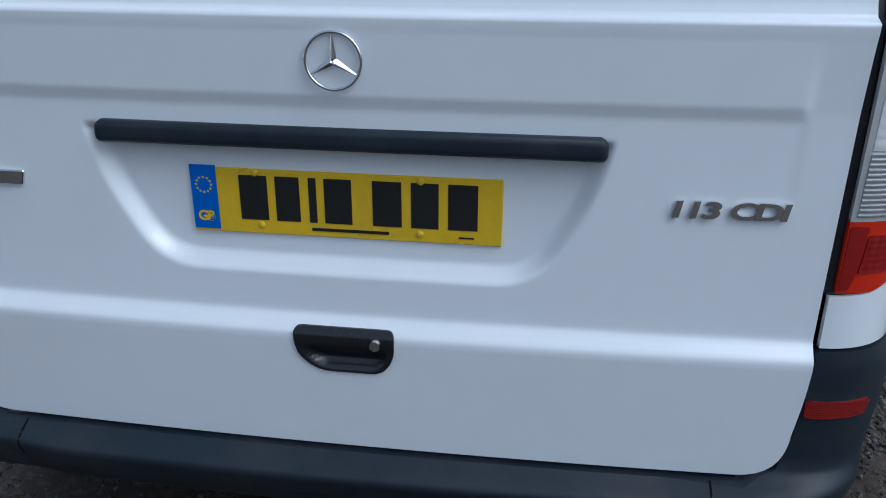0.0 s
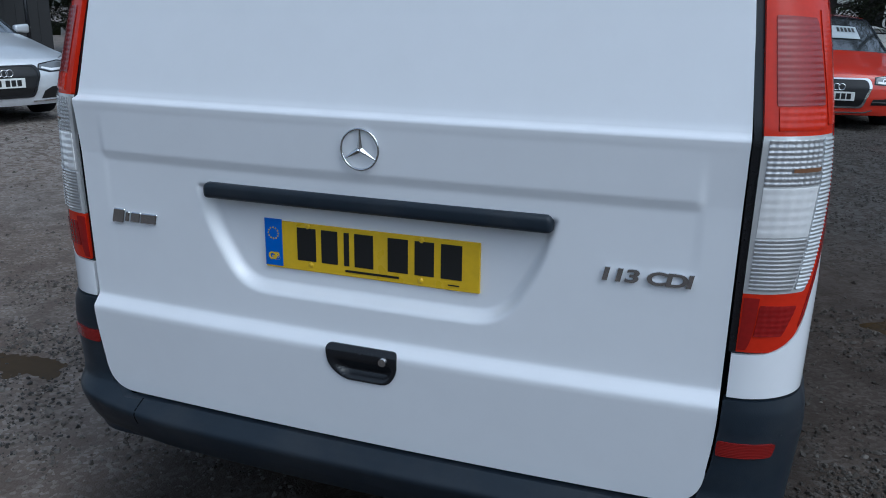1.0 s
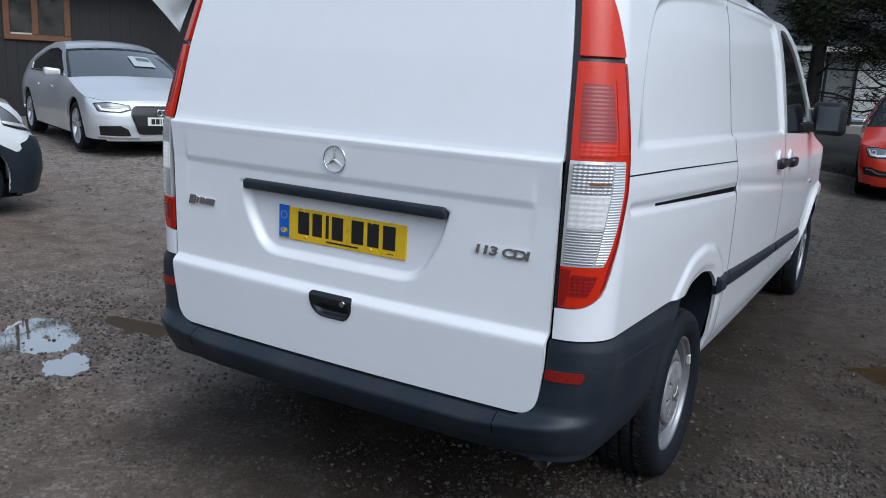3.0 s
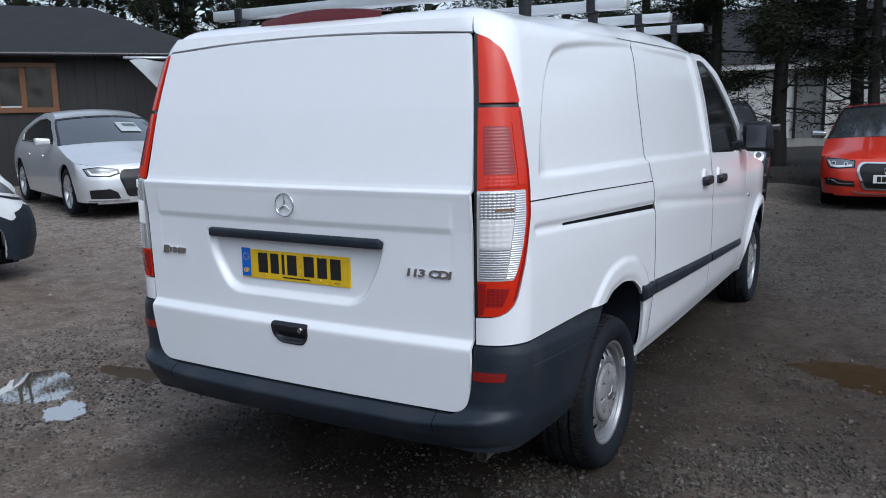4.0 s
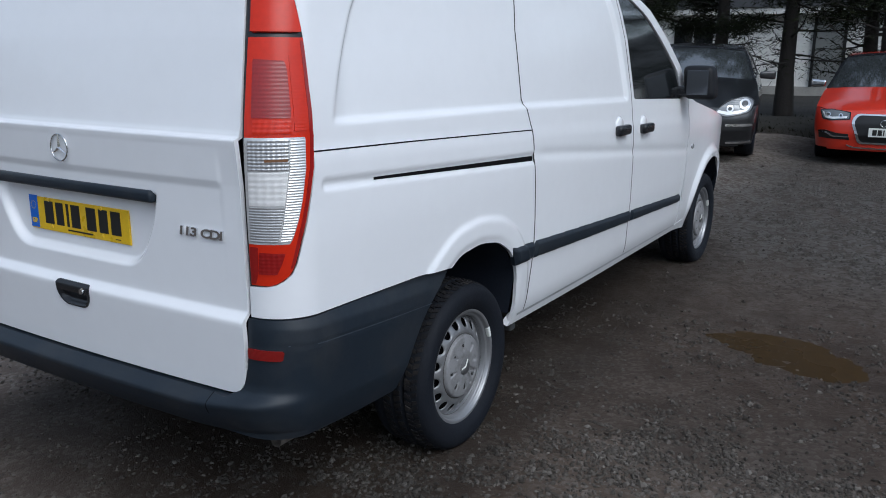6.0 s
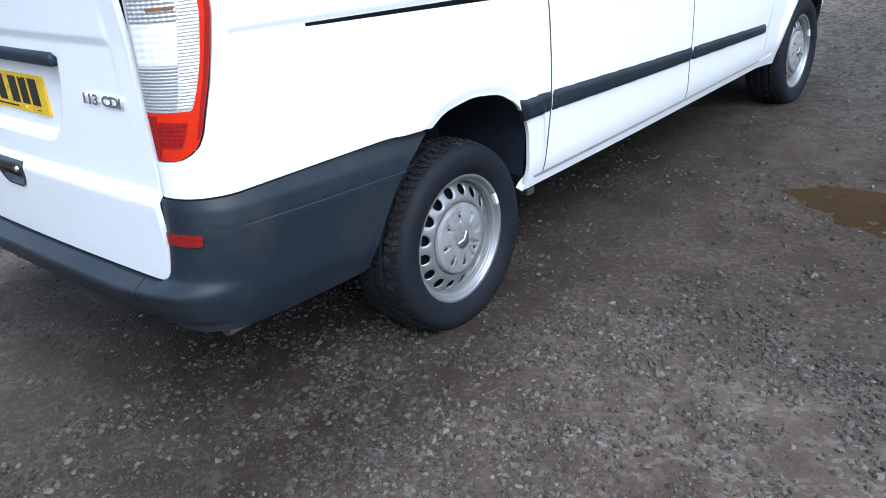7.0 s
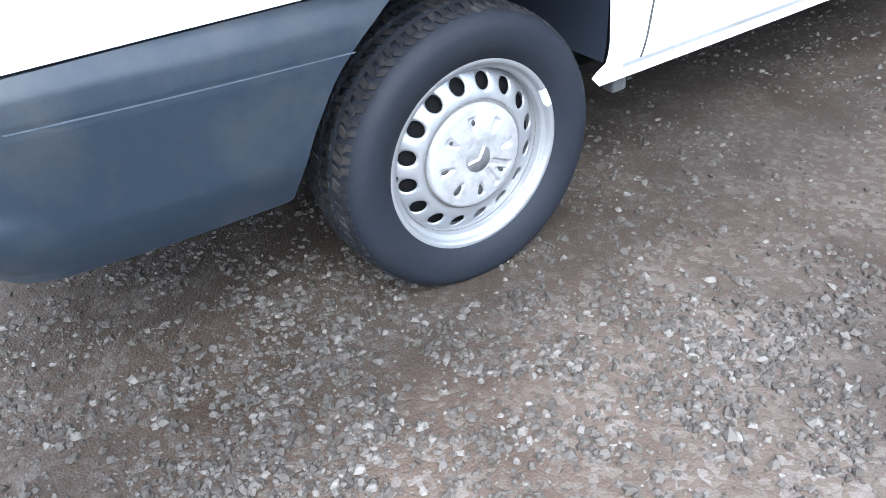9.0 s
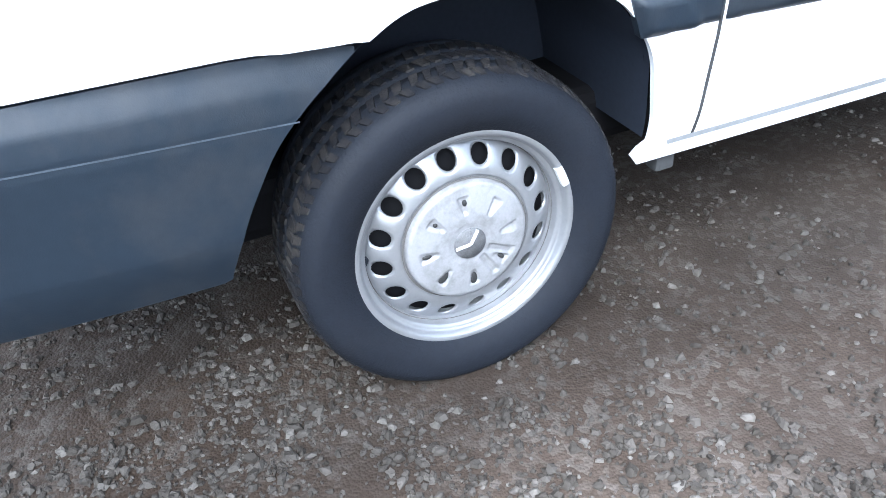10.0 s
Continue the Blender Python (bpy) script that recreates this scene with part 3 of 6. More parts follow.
# --- tail lamps
LE_Q, LE_Z = [p[0] for p in lamp_edge], [p[1] for p in lamp_edge]


def lamp_q(u, z):
    """Along the skin from the lamp's inner edge (0) to its outer edge (1)."""
    inner = float(q_of_x(np.interp(z, [0.86, 1.285, 1.56, 1.79], [0.779, 0.781, 0.753, 0.717]), z))
    return inner + (float(np.interp(z, LE_Z, LE_Q)) - inner) * u


def lamp_on(pts, step=0.012):
    return [(lamp_q(u, z), z) for u, z in densify(pts, step)]


def lamp_bulge(q, z):
    return 0.002 + 0.007 * np.sin(np.clip((z - 0.86) / 0.93, 0, 1) * math.pi)


def ribs(pitch, deep, slant=0.0):
    """Lens relief of fine level prisms."""
    return lambda q, z: lamp_bulge(q, z) + deep * (0.5 + 0.5 * np.sin((z + slant * q) * 2 * math.pi / pitch))


def waffle(pitch, deep):
    return lambda q, z: lamp_bulge(q, z) + deep * 0.5 * (np.sin(z * 2 * math.pi / pitch) + np.sin(q * 2 * math.pi / (pitch * 1.3)))


CLEAR = rounded([(0.0, 0.990), (0.80, 0.992), (0.84, 1.10), (0.81, 1.284), (0.0, 1.284)], [0, 0.05, 0.03, 0.02, 0])
WINDOW_RED = rounded([(0.10, 1.335), (0.62, 1.335), (0.62, 1.485), (0.10, 1.490)], [0.01, 0.02, 0.06, 0.01])
for side in (False, True):
    lamp = patch("tail_lamp", lambda q, z, d: skin(q, z, d - 0.002), [(q_of_x(0.766, 0.866), 0.866)] + lamp_edge + [(q_of_x(0.706, 1.79), 1.79), (q_of_x(0.735, 1.56), 1.56), (q_of_x(0.766, 1.285), 1.285)], M_GLOSS, van, 0.010, rim=0.03, mirror=side, label="tall tail lamp with red and clear lenses")
    up = lambda d0: (lambda q, z, d: skin(q, z, d + d0))
    lens = lambda name, d0, pts, mat, step, relief, label="", rim=0.006: patch(name, up(d0), lamp_on(pts), mat, lamp, step, relief, rim=rim, mirror=side, label=label)
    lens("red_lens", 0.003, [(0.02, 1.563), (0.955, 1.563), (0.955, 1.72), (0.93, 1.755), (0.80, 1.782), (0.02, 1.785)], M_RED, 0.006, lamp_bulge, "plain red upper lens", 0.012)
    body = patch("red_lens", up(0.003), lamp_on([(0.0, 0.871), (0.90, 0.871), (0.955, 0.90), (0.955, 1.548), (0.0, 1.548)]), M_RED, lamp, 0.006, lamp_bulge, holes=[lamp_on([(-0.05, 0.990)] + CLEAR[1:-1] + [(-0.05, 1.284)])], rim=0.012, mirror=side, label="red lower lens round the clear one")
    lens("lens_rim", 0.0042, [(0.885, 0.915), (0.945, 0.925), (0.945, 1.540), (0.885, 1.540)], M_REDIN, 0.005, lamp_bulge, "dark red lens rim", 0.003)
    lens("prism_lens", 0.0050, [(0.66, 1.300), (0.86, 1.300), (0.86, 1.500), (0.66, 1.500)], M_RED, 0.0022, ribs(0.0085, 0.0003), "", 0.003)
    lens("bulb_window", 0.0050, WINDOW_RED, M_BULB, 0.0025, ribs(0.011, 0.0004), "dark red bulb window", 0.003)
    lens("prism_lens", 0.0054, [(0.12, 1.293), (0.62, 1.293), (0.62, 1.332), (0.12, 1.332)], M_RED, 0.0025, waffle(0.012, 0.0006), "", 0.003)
    # lower red painted darker where less light glows through the lens
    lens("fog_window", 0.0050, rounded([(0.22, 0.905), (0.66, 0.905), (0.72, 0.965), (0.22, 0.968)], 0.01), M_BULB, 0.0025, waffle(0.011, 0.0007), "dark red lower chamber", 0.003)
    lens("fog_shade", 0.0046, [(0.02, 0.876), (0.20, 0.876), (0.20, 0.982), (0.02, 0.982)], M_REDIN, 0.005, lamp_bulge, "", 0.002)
    # the clear lens: ribbed column outside, three chambers inside
    clear = patch("clear_lens", up(0.0035), lamp_on(CLEAR), M_CLEAR, lamp, 0.006, lamp_bulge, rim=0.010, mirror=side, label="ribbed clear lens")
    for name, d0, pts, mat, step, relief, text in (
            ("rib_column", 0.0052, rounded([(0.60, 1.000), (0.78, 1.003), (0.825, 1.10), (0.795, 1.280), (0.60, 1.280)], [0, 0.03, 0.02, 0.015, 0]), M_CLEAR, 0.0017, ribs(0.0074, 0.0022), "white prism column"),
            ("upper_chamber", 0.0050, [(0.05, 1.196), (0.585, 1.196), (0.585, 1.277), (0.05, 1.277)], M_CHAMBER, 0.0020, waffle(0.0095, 0.0014), "grey ribbed lamp chamber"),
            ("reverse_reflector", 0.0050, [(0.05, 1.100), (0.585, 1.100), (0.585, 1.192), (0.05, 1.192)], M_CHROMEL, 0.003, waffle(0.016, 0.0007), "bright reversing lamp reflector"),
            ("lower_chamber", 0.0050, rounded([(0.05, 0.998), (0.56, 0.998), (0.585, 1.095), (0.05, 1.095)], [0, 0.02, 0, 0]), M_CHAMBER, 0.0018, ribs(0.0078, 0.0014), "grey ribbed lower chamber")):
        patch(name, up(d0), lamp_on(pts), mat, clear, step, relief, rim=0.003, mirror=side, label=text)
    for zc, h in ((1.224, 0.007), (1.209, 0.006), (1.195, 0.005)):
        patch("bulb_shade", up(0.0075), lamp_on([(0.28, zc - h / 2), (0.57, zc - h / 2), (0.57, zc + h / 2), (0.28, zc + h / 2)]), M_BULBG, clear, 0.005, lamp_bulge, rim=0.001, mirror=side)

# --- trim on the tailgate
def gate_at(x, z, d=0.0):
    a, b = np.array([float(x)]), np.array([float(z)])
    return Vector(gate_skin(a, b, gate_profile(a, b) + d)[0])


bar_bm = box_bm((-0.400, -0.052, 1.072), (0.416, 0.0, 1.115), 0.012, 3)
for vtx in bar_bm.verts:
    t = (vtx.co.x - 0.008) / 0.41
    vtx.co.z -= 0.012 * max(0, abs(t) - 0.93) / 0.07 * (1 if vtx.co.z > 1.095 else 0)
    vtx.co.y += 0.012 * t * t
part("grip_bar", bar_bm, M_TRIM, tailgate, "dark grey grip bar over the plate", True)

plate = part("number_plate", box_bm((-0.26, -0.004, 0.916), (0.26, 0.004, 1.028), 0.0015, 1), M_YELLOW, van, "yellow rear number plate with blue band")
part("blue_band", box_bm((-0.2595, -0.0052, 0.921), (-0.2145, -0.0035, 1.032)), M_BLUE, plate)
lettering("country_letters", "GB", 0.024, pose(-0.237, -0.0056, 0.943, 90), M_YELLOW, plate, 0.0004)
for i in range(12):
    a = 2 * math.pi * i / 12
    bm = bmesh.new()
    bmesh.ops.create_circle(bm, cap_ends=True, radius=0.0022, segments=5, matrix=pose(-0.237 + 0.013 * math.cos(a), -0.0056, 0.998 + 0.013 * math.sin(a), 90))
    part("star_dot", bm, M_YELLOW, plate)
for cx, w in ((-0.152, 0.048), (-0.094, 0.041), (-0.0515, 0.013), (-0.009, 0.046), (0.0725, 0.048), (0.1345, 0.045), (0.1965, 0.048)):
    part("character_bar", box_bm((cx - w / 2, -0.0054, 0.9405), (cx + w / 2, -0.0038, 1.0175), 0.0006, 1), M_INK, plate)
part("maker_line", box_bm((-0.055, -0.0052, 0.9265), (0.075, -0.0039, 0.9315)), M_INK, plate)
part("maker_mark", box_bm((0.19, -0.0052, 0.9265), (0.215, -0.0039, 0.929)), M_INK, plate)
for x, z in ((-0.148, 1.022), (0.128, 1.020), (-0.142, 0.932), (0.126, 0.930)):
    bm = bmesh.new()
    bmesh.ops.create_uvsphere(bm, u_segments=12, v_segments=6, radius=0.0065, matrix=Matrix.Translation((x, -0.004, z)) @ Matrix.Diagonal((1, 0.6, 1, 1)))
    part("screw_cap", bm, M_YELLOW, plate, "yellow plastic screw cap", True)

# tailgate handle: a dark cup with a flap and a lock
cup = patch("gate_handle", gate_skin, HND, M_GLOSS, tailgate, 0.006, lambda x, z: gate_profile(x, z) + 0.004 - 0.022 * smoothstep(-0.006, -0.02, sdf(x, z, HND)) * smoothstep(0.745, 0.70, z), rim=0.012, label="black tailgate handle with lock")
bm = bmesh.new()
bmesh.ops.create_cone(bm, cap_ends=True, segments=20, radius1=0.011, radius2=0.009, depth=0.008, matrix=Matrix.Translation(gate_at(0.057, 0.746, 0.006)) @ pose(0, 0, 0, 90))
part("lock", bm, M_CHROME, cup, "metal lock barrel")

# round emblem: ring and three tapered arms
em = gate_at(0.005, 1.213, 0.006)
ring_v, ring_f = [], []
for i in range(48):
    a = 2 * math.pi * i / 48
    for k in range(8):
        b = 2 * math.pi * k / 8
        r = 0.0425 + 0.0026 * math.cos(b)
        ring_v.append((em.x + r * math.cos(a), em.y + 0.0026 * math.sin(b), em.z + r * math.sin(a)))
        ring_f.append((i * 8 + k, i * 8 + (k + 1) % 8, (i + 1) % 48 * 8 + (k + 1) % 8, (i + 1) % 48 * 8 + k))
emblem = mesh_ob("emblem", ring_v, ring_f, M_CHROME, tailgate, "chrome ring emblem with three arms")
for a in (90, 210, 330):
    u, w = Vector((math.cos(radians(a)), 0, math.sin(radians(a)))), Vector((-math.sin(radians(a)), 0, math.cos(radians(a))))
    tip, root = em + u * 0.042, em - u * 0.003
    vv = [root + w * 0.0065, root - w * 0.0065, tip - w * 0.0012, tip + w * 0.0012, em + u * 0.004 + Vector((0, -0.005, 0)), tip + Vector((0, -0.002, 0))]
    mesh_ob("emblem_arm", vv, [(1, 4, 5, 2), (4, 0, 3, 5), (0, 1, 2, 3), (2, 5, 3), (0, 4, 1)], M_CHROME, emblem, smooth=False)
# model name drawn as plain slanted bars; engine mark lettered
for cx, w, h in ((-0.664, 0.034, 0.036), (-0.637, 0.012, 0.026), (-0.612, 0.028, 0.026), (-0.572, 0.046, 0.026)):
    bm = box_bm((-w / 2, -0.004, -h / 2), (w / 2, 0.004, h / 2), 0.002, 1)
    for vtx in bm.verts:
        vtx.co.x += 0.25 * vtx.co.z
    bm.transform(Matrix.Translation(gate_at(cx, 1.000, 0.003)))
    part("badge_bar", bm, M_CHROME, tailgate, "chrome badge bar")
for word, cx, w in (("113", 0.548, 0.072), ("CDI", 0.644, 0.088)):
    p = gate_at(cx, 1.001, 0.004)
    lettering("engine_letters", word, 0.036, pose(p.x, p.y, p.z, 90, 0, 1.5), M_CHROME, tailgate, 0.003, "chrome engine lettering", 0.12, w)

# --- mirrors, door handles, roof bars, brake lamp
for s in (-1, 1):
    bm = box_bm((0.955, 3.52, 1.222), (1.140, 3.66, 1.425), 0.045, 4)
    for vtx in bm.verts:
        vtx.co.x -= 0.02 * (vtx.co.z - 1.33) / 0.1 * 0.5
    if s < 0:
        bmesh.ops.scale(bm, vec=(-1, 1, 1), verts=bm.verts); bmesh.ops.reverse_faces(bm, faces=bm.faces)
    mir = part("door_mirror", bm, M_HOUSING, van, "dark grey door mirror housing", True)
    bm = box_bm((0.982, 3.515, 1.250), (1.112, 3.524, 1.398), 0.004)
    if s < 0:
        bmesh.ops.scale(bm, vec=(-1, 1, 1), verts=bm.verts); bmesh.ops.reverse_faces(bm, faces=bm.faces)
    part("mirror_glass", bm, M_MIRROR, mir, "mirror glass")
    bm = box_bm((min(s * 0.90, s * 1.01), 3.53, 1.235), (max(s * 0.90, s * 1.01), 3.62, 1.30), 0.015)
    part("mirror_arm", bm, M_GLOSS, mir)
    for y0, z0 in ((2.405, 1.116), (2.785, 1.098)):
        bm = box_bm((0.948, y0 - 0.015, z0 - 0.026), (0.990, y0 + 0.145, z0 + 0.027), 0.019, 4)
        if s < 0:
            bmesh.ops.scale(bm, vec=(-1, 1, 1), verts=bm.verts); bmesh.ops.reverse_faces(bm, faces=bm.faces)
        dh = part("door_handle", bm, M_GLOSS, van, "black pull handle", True)
        bm = bmesh.new()
        bmesh.ops.create_cone(bm, cap_ends=True, segments=28, radius1=0.062, radius2=0.050, depth=0.010, matrix=Matrix.Translation((s * 0.953, y0 + 0.05, z0 + 0.012)) @ pose(0, 0, 0, 0, 90 * s, 0))
        part("handle_dish", bm, M_WHITE, dh, "white dished pressing", True)
    bm = bmesh.new()
    bmesh.ops.create_uvsphere(bm, u_segments=14, v_segments=8, radius=0.022, matrix=Matrix.Translation((s * 0.957, 3.86, 0.90)) @ Matrix.Diagonal((0.3, 1.3, 0.8, 1)))
    part("side_repeater", bm, M_CHAMBER, van, "small side repeater lamp", True)

for y in (0.55, 1.28, 1.99, 2.69):
    bm = box_bm((-0.86, -0.030, -0.022), (0.86, 0.030, 0.022), 0.006, 2)
    rb = part("roof_bar", bm, M_ALU, van, "aluminium roof bar on dark clamps", True)
    zb = 1.986
    rb.matrix_local = Matrix.Translation((0, y, zb))
    for x in (-0.70, 0.70):
        part("clamp", box_bm((x - 0.020, -0.040, -0.034), (x + 0.020, 0.040, 0.028), 0.008), M_GLOSS, rb, "dark clamp")
        part("foot", box_bm((x - 0.014, -0.032, -0.125), (x + 0.014, 0.032, -0.030), 0.008), M_GLOSS, rb)
v, f = loft([[(x, 0.20, 1.870 + 0.012 * (1 - (x / 0.29) ** 2)) for x in np.linspace(-0.29, 0.29, 17)],
             [(x, 0.215, 1.900 + 0.028 * (1 - (x / 0.29) ** 2)) for x in np.linspace(-0.285, 0.285, 17)],
             [(x, 0.30, 1.908 + 0.028 * (1 - (x / 0.29) ** 2)) for x in np.linspace(-0.28, 0.28, 17)],
             [(x, 0.44, 1.88) for x in np.linspace(-0.25, 0.25, 17)]])
mesh_ob("brake_lamp", v, f, M_BRAKE, van, "low dark red brake lamp on the roof edge")
bm = bmesh.new()
bmesh.ops.create_cone(bm, cap_ends=False, segments=20, radius1=0.022, radius2=0.022, depth=0.26, matrix=Matrix.Translation((0.72, 0.25, 0.318)) @ pose(0, 0, 0, 90))
part("exhaust_pipe", bm, material("dull_steel", (0.22, 0.20, 0.18), 0.5, 0.5, 0.4, 20), van, "steel exhaust pipe", True)


# --- wheels
def steel_wheel(parent, x, y, z, s):
    """A pressed steel wheel with sixteen round holes, centre cap and tyre, its outer face towards +x (s = 1)."""
    K = 0.918

    def turn(verts):
        return [(x + s * a, y + K * b, z + K * c) for a, b, c in verts]

    def fix(faces):
        return [fc[::-1] for fc in faces] if s < 0 else faces
    R = 0.247
    prof = [(-0.20, R - 0.01), (-0.19, R + 0.002), (-0.175, R - 0.015), (-0.06, 0.200), (-0.046, 0.2155), (-0.020, 0.2185), (-0.0165, 0.2200), (-0.0150, 0.2270), (-0.0140, 0.2300), (-0.0100, 0.2315), (-0.002, 0.2345), (0.001, 0.2375), (0.002, R), (0.0, R + 0.004), (-0.006, R + 0.003)]
    v, f = lathe(prof, 72)
    rim = mesh_ob("wheel", turn(v), fix([q[::-1] for q in f]), M_SILVER, parent, "silver steel wheel with round holes")
    # disc with holes
    n, rc, rh = 16, 0.184, 0.0200
    depth = lambda r: -0.010 - 0.036 * np.clip((r - 0.154) / 0.062, 0, 1.1) ** 1.15 - 0.008 * (1 - smoothstep(0.140, 0.153, r))
    vs, fs = [], []
    for i in range(n):
        a0, da = 2 * math.pi * (i + 0.3) / n, math.pi / n
        loop = []
        for k in range(16):
            t = 2 * math.pi * k / 16
            c_, s_ = math.cos(t), math.sin(t)
            m = max(abs(c_), abs(s_))
            u, w = c_ / m, s_ / m
            loop.append((rc + (0.034 if u > 0 else 0.038) * u, a0 + da * w))
        start = len(vs)
        for ring in range(4):
            for k in range(16):
                t = 2 * math.pi * k / 16
                ang_h, r_h = a0 + rh * math.sin(t) / rc, rc + rh * math.cos(t)
                if ring == 0:
                    r, a, dx = loop[k][0], loop[k][1], 0
                elif ring == 1:
                    r, a, dx = r_h + (loop[k][0] - r_h) * 0.25, ang_h + (loop[k][1] - ang_h) * 0.25, 0.0005
                elif ring == 2:
                    r, a, dx = r_h, ang_h, -0.002
                else:
                    r, a, dx = r_h, ang_h, -0.006
                vs.append((float(depth(np.float64(r))) + dx, r * math.cos(a), r * math.sin(a)))
        for ring in range(3):
            for k in range(16):
                j = (k + 1) % 16
                fs.append((start + ring * 16 + k, start + ring * 16 + j, start + (ring + 1) * 16 + j, start + (ring + 1) * 16 + k))
    bm = bmesh.new()
    bv = [bm.verts.new(p) for p in turn(vs)]
    for q in fix(fs):
        bm.faces.new([bv[i] for i in q])
    bmesh.ops.remove_doubles(bm, verts=bm.verts, dist=0.0004)
    part("disc", bm, M_SILVER, rim, "", True)
    v, f = lathe([(-0.0175, 0.153), (-0.0185, 0.10), (-0.02, 0.02), (-0.02, 0.0)], 48)
    mesh_ob("disc_centre", turn(v), fix(f), M_SILVER, rim)
    # added black disc behind the holes, in place of the shade inside
    v, f = lathe([(-0.060, 0.208), (-0.052, 0.201), (-0.036, 0.14), (-0.034, 0.0)], 32)
    mesh_ob("brake_drum", turn(v), fix(f), M_BLACK, rim)
    # cap with sunken wedge pockets and two troughs that run from the hub
    radii = [0.001, 0.02, 0.038, 0.043] + list(np.linspace(0.048, 0.126, 27)) + [0.131, 0.135, 0.137, 0.138]
    edge_u = {0.131: -0.002, 0.135: -0.006, 0.137: -0.020, 0.138: -0.030}
    vs, turns = [], 200
    for i in range(turns):
        a = 2 * math.pi * i / turns
        for r in radii:
            u = edge_u.get(r, 0.0045 if r < 0.044 else float(np.interp(r, [0.046, 0.06, 0.10, 0.126], [0.006, 0.006, 0.003, -0.001])))
            k = (a - 0.06) / (math.pi / 4)
            off = (k - round(k)) * math.pi / 4 * s
            span = float(smoothstep(0.068, 0.076, np.float64(r)) * smoothstep(0.112, 0.104, np.float64(r)))
            half_w = 0.030 + 0.06 * (r - 0.068) / 0.044 + 0.055
            u -= 0.0075 * span * float(smoothstep(half_w, half_w - 0.05, np.float64(abs(off)))) * (0.45 + 0.55 * min(1.0, max(0.0, 0.5 + off / 0.16)))
            for ta in (-0.50, -1.02):
                gap = r * abs(math.sin(0.5 * ((a * 1.0 - ta + math.pi) % (2 * math.pi) - math.pi))) * 2
                u -= 0.0055 * float(smoothstep(0.010, 0.006, np.float64(gap)) * smoothstep(0.046, 0.052, np.float64(r)) * smoothstep(0.118, 0.108, np.float64(r)))
            vs.append((u, r * math.cos(a) * s, r * math.sin(a)))
    m = len(radii)
    fs = [(i * m + k, (i + 1) % turns * m + k, (i + 1) % turns * m + k + 1, i * m + k + 1) for i in range(turns) for k in range(m - 1)]
    cap = mesh_ob("wheel_cap", turn(vs), fs, M_CAP, rim, "scuffed grey wheel centre cap")
    for a, reach, wide in ((138, 0.005, 0.005), (92, 0.008, 0.005), (184, 0.011, 0.005), (228, 0.016, 0.009), (273, 0.016, 0.009), (320, 0.010, 0.005)):
        rr = 0.094
        bm = bmesh.new()
        bmesh.ops.create_uvsphere(bm, u_segments=10, v_segments=6, radius=1, matrix=pose(-0.0015, rr * math.cos(radians(a)) * s, rr * math.sin(radians(a)), a * s) @ Matrix.Diagonal((0.0042, reach, wide, 1)))
        bm.transform(Matrix.Translation((x, y, z)) @ Matrix.Diagonal((s, K, K, 1)))
        part("pocket_hole", bm, M_CHIP, cap, "", True)
    v, f = lathe([(0.0042, 0.036), (0.0085, 0.034), (0.009, 0.0)], 32)
    mesh_ob("cap_emblem", turn(v), fix(f), M_WORN, rim, "worn round emblem")
    for a, mat in ((60, M_PLATEW), (185, M_PLATEW)):
        bm = box_bm((0.008, -0.0035, 0), (0.011, 0.0035, 0.034), 0.001, 1)
        bm.transform(Matrix.Translation((x, y, z)) @ Matrix.Diagonal((s, K, K, 1)) @ pose(0, 0, 0, a - 90 if s > 0 else 90 - a))
        part("emblem_arm", bm, mat, rim)
    # dark rings stand in for the shade in the wheel's grooves
    for u, r0, r1 in ((-0.0150, 0.1375, 0.1425), (-0.034, 0.2145, 0.2185)):
        v, f = lathe([(u, r1), (u + 0.0005, r0)], 64)
        mesh_ob("dirt_ring", turn(v), fix(f), M_RINGSHADE, rim, "dark dirt in the groove")
    for a, l in ((202, 0.05), (160, 0.022)):
        bm = box_bm((-0.012, -0.008 if l > 0.025 else -0.012, -l / 2), (0.004, 0.008 if l > 0.025 else 0.012, l / 2), 0.003)
        bm.transform(Matrix.Translation((x, y, z)) @ Matrix.Diagonal((s, K, K, 1)) @ pose(0, 0.238 * math.cos(radians(a - 180)), 0.238 * math.sin(radians(a - 180)), a - 180) if l > 0.025 else Matrix.Translation((x - 0.03 * s, y - 0.205, z + 0.005)) @ pose(0, 0, 0, 60))
        part("balance_weight" if l > 0.025 else "valve", bm, M_PLATEW if l > 0.025 else M_TYRE, rim)
    T = 0.365
    tp = [(-0.005, R - 0.008), (0.006, R + 0.005), (0.016, 0.268), (0.023, 0.288), (0.0235, 0.306), (0.0235, 0.318), (0.0225, 0.326), (0.018, 0.338), (0.008, 0.350), (-0.004, 0.3565)]
    tread = [(-0.014, 0.3575), (-0.04, T - 0.002), (-0.055, T), (-0.058, T - 0.008), (-0.064, T - 0.008), (-0.067, T), (-0.10, T + 0.001), (-0.103, T - 0.008), (-0.109, T - 0.008), (-0.112, T + 0.001), (-0.150, T), (-0.153, T - 0.008), (-0.159, T - 0.008), (-0.162, T), (-0.20, 0.357), (-0.215, 0.335), (-0.222, 0.30), (-0.21, R)]
    v, f = lathe(tp + tread, 96)
    tyre = mesh_ob("tyre", turn(v), fix([q[::-1] for q in f]), M_TYRE, rim, "worn black van tyre with dusty tread blocks")
    vs, fs = [], []
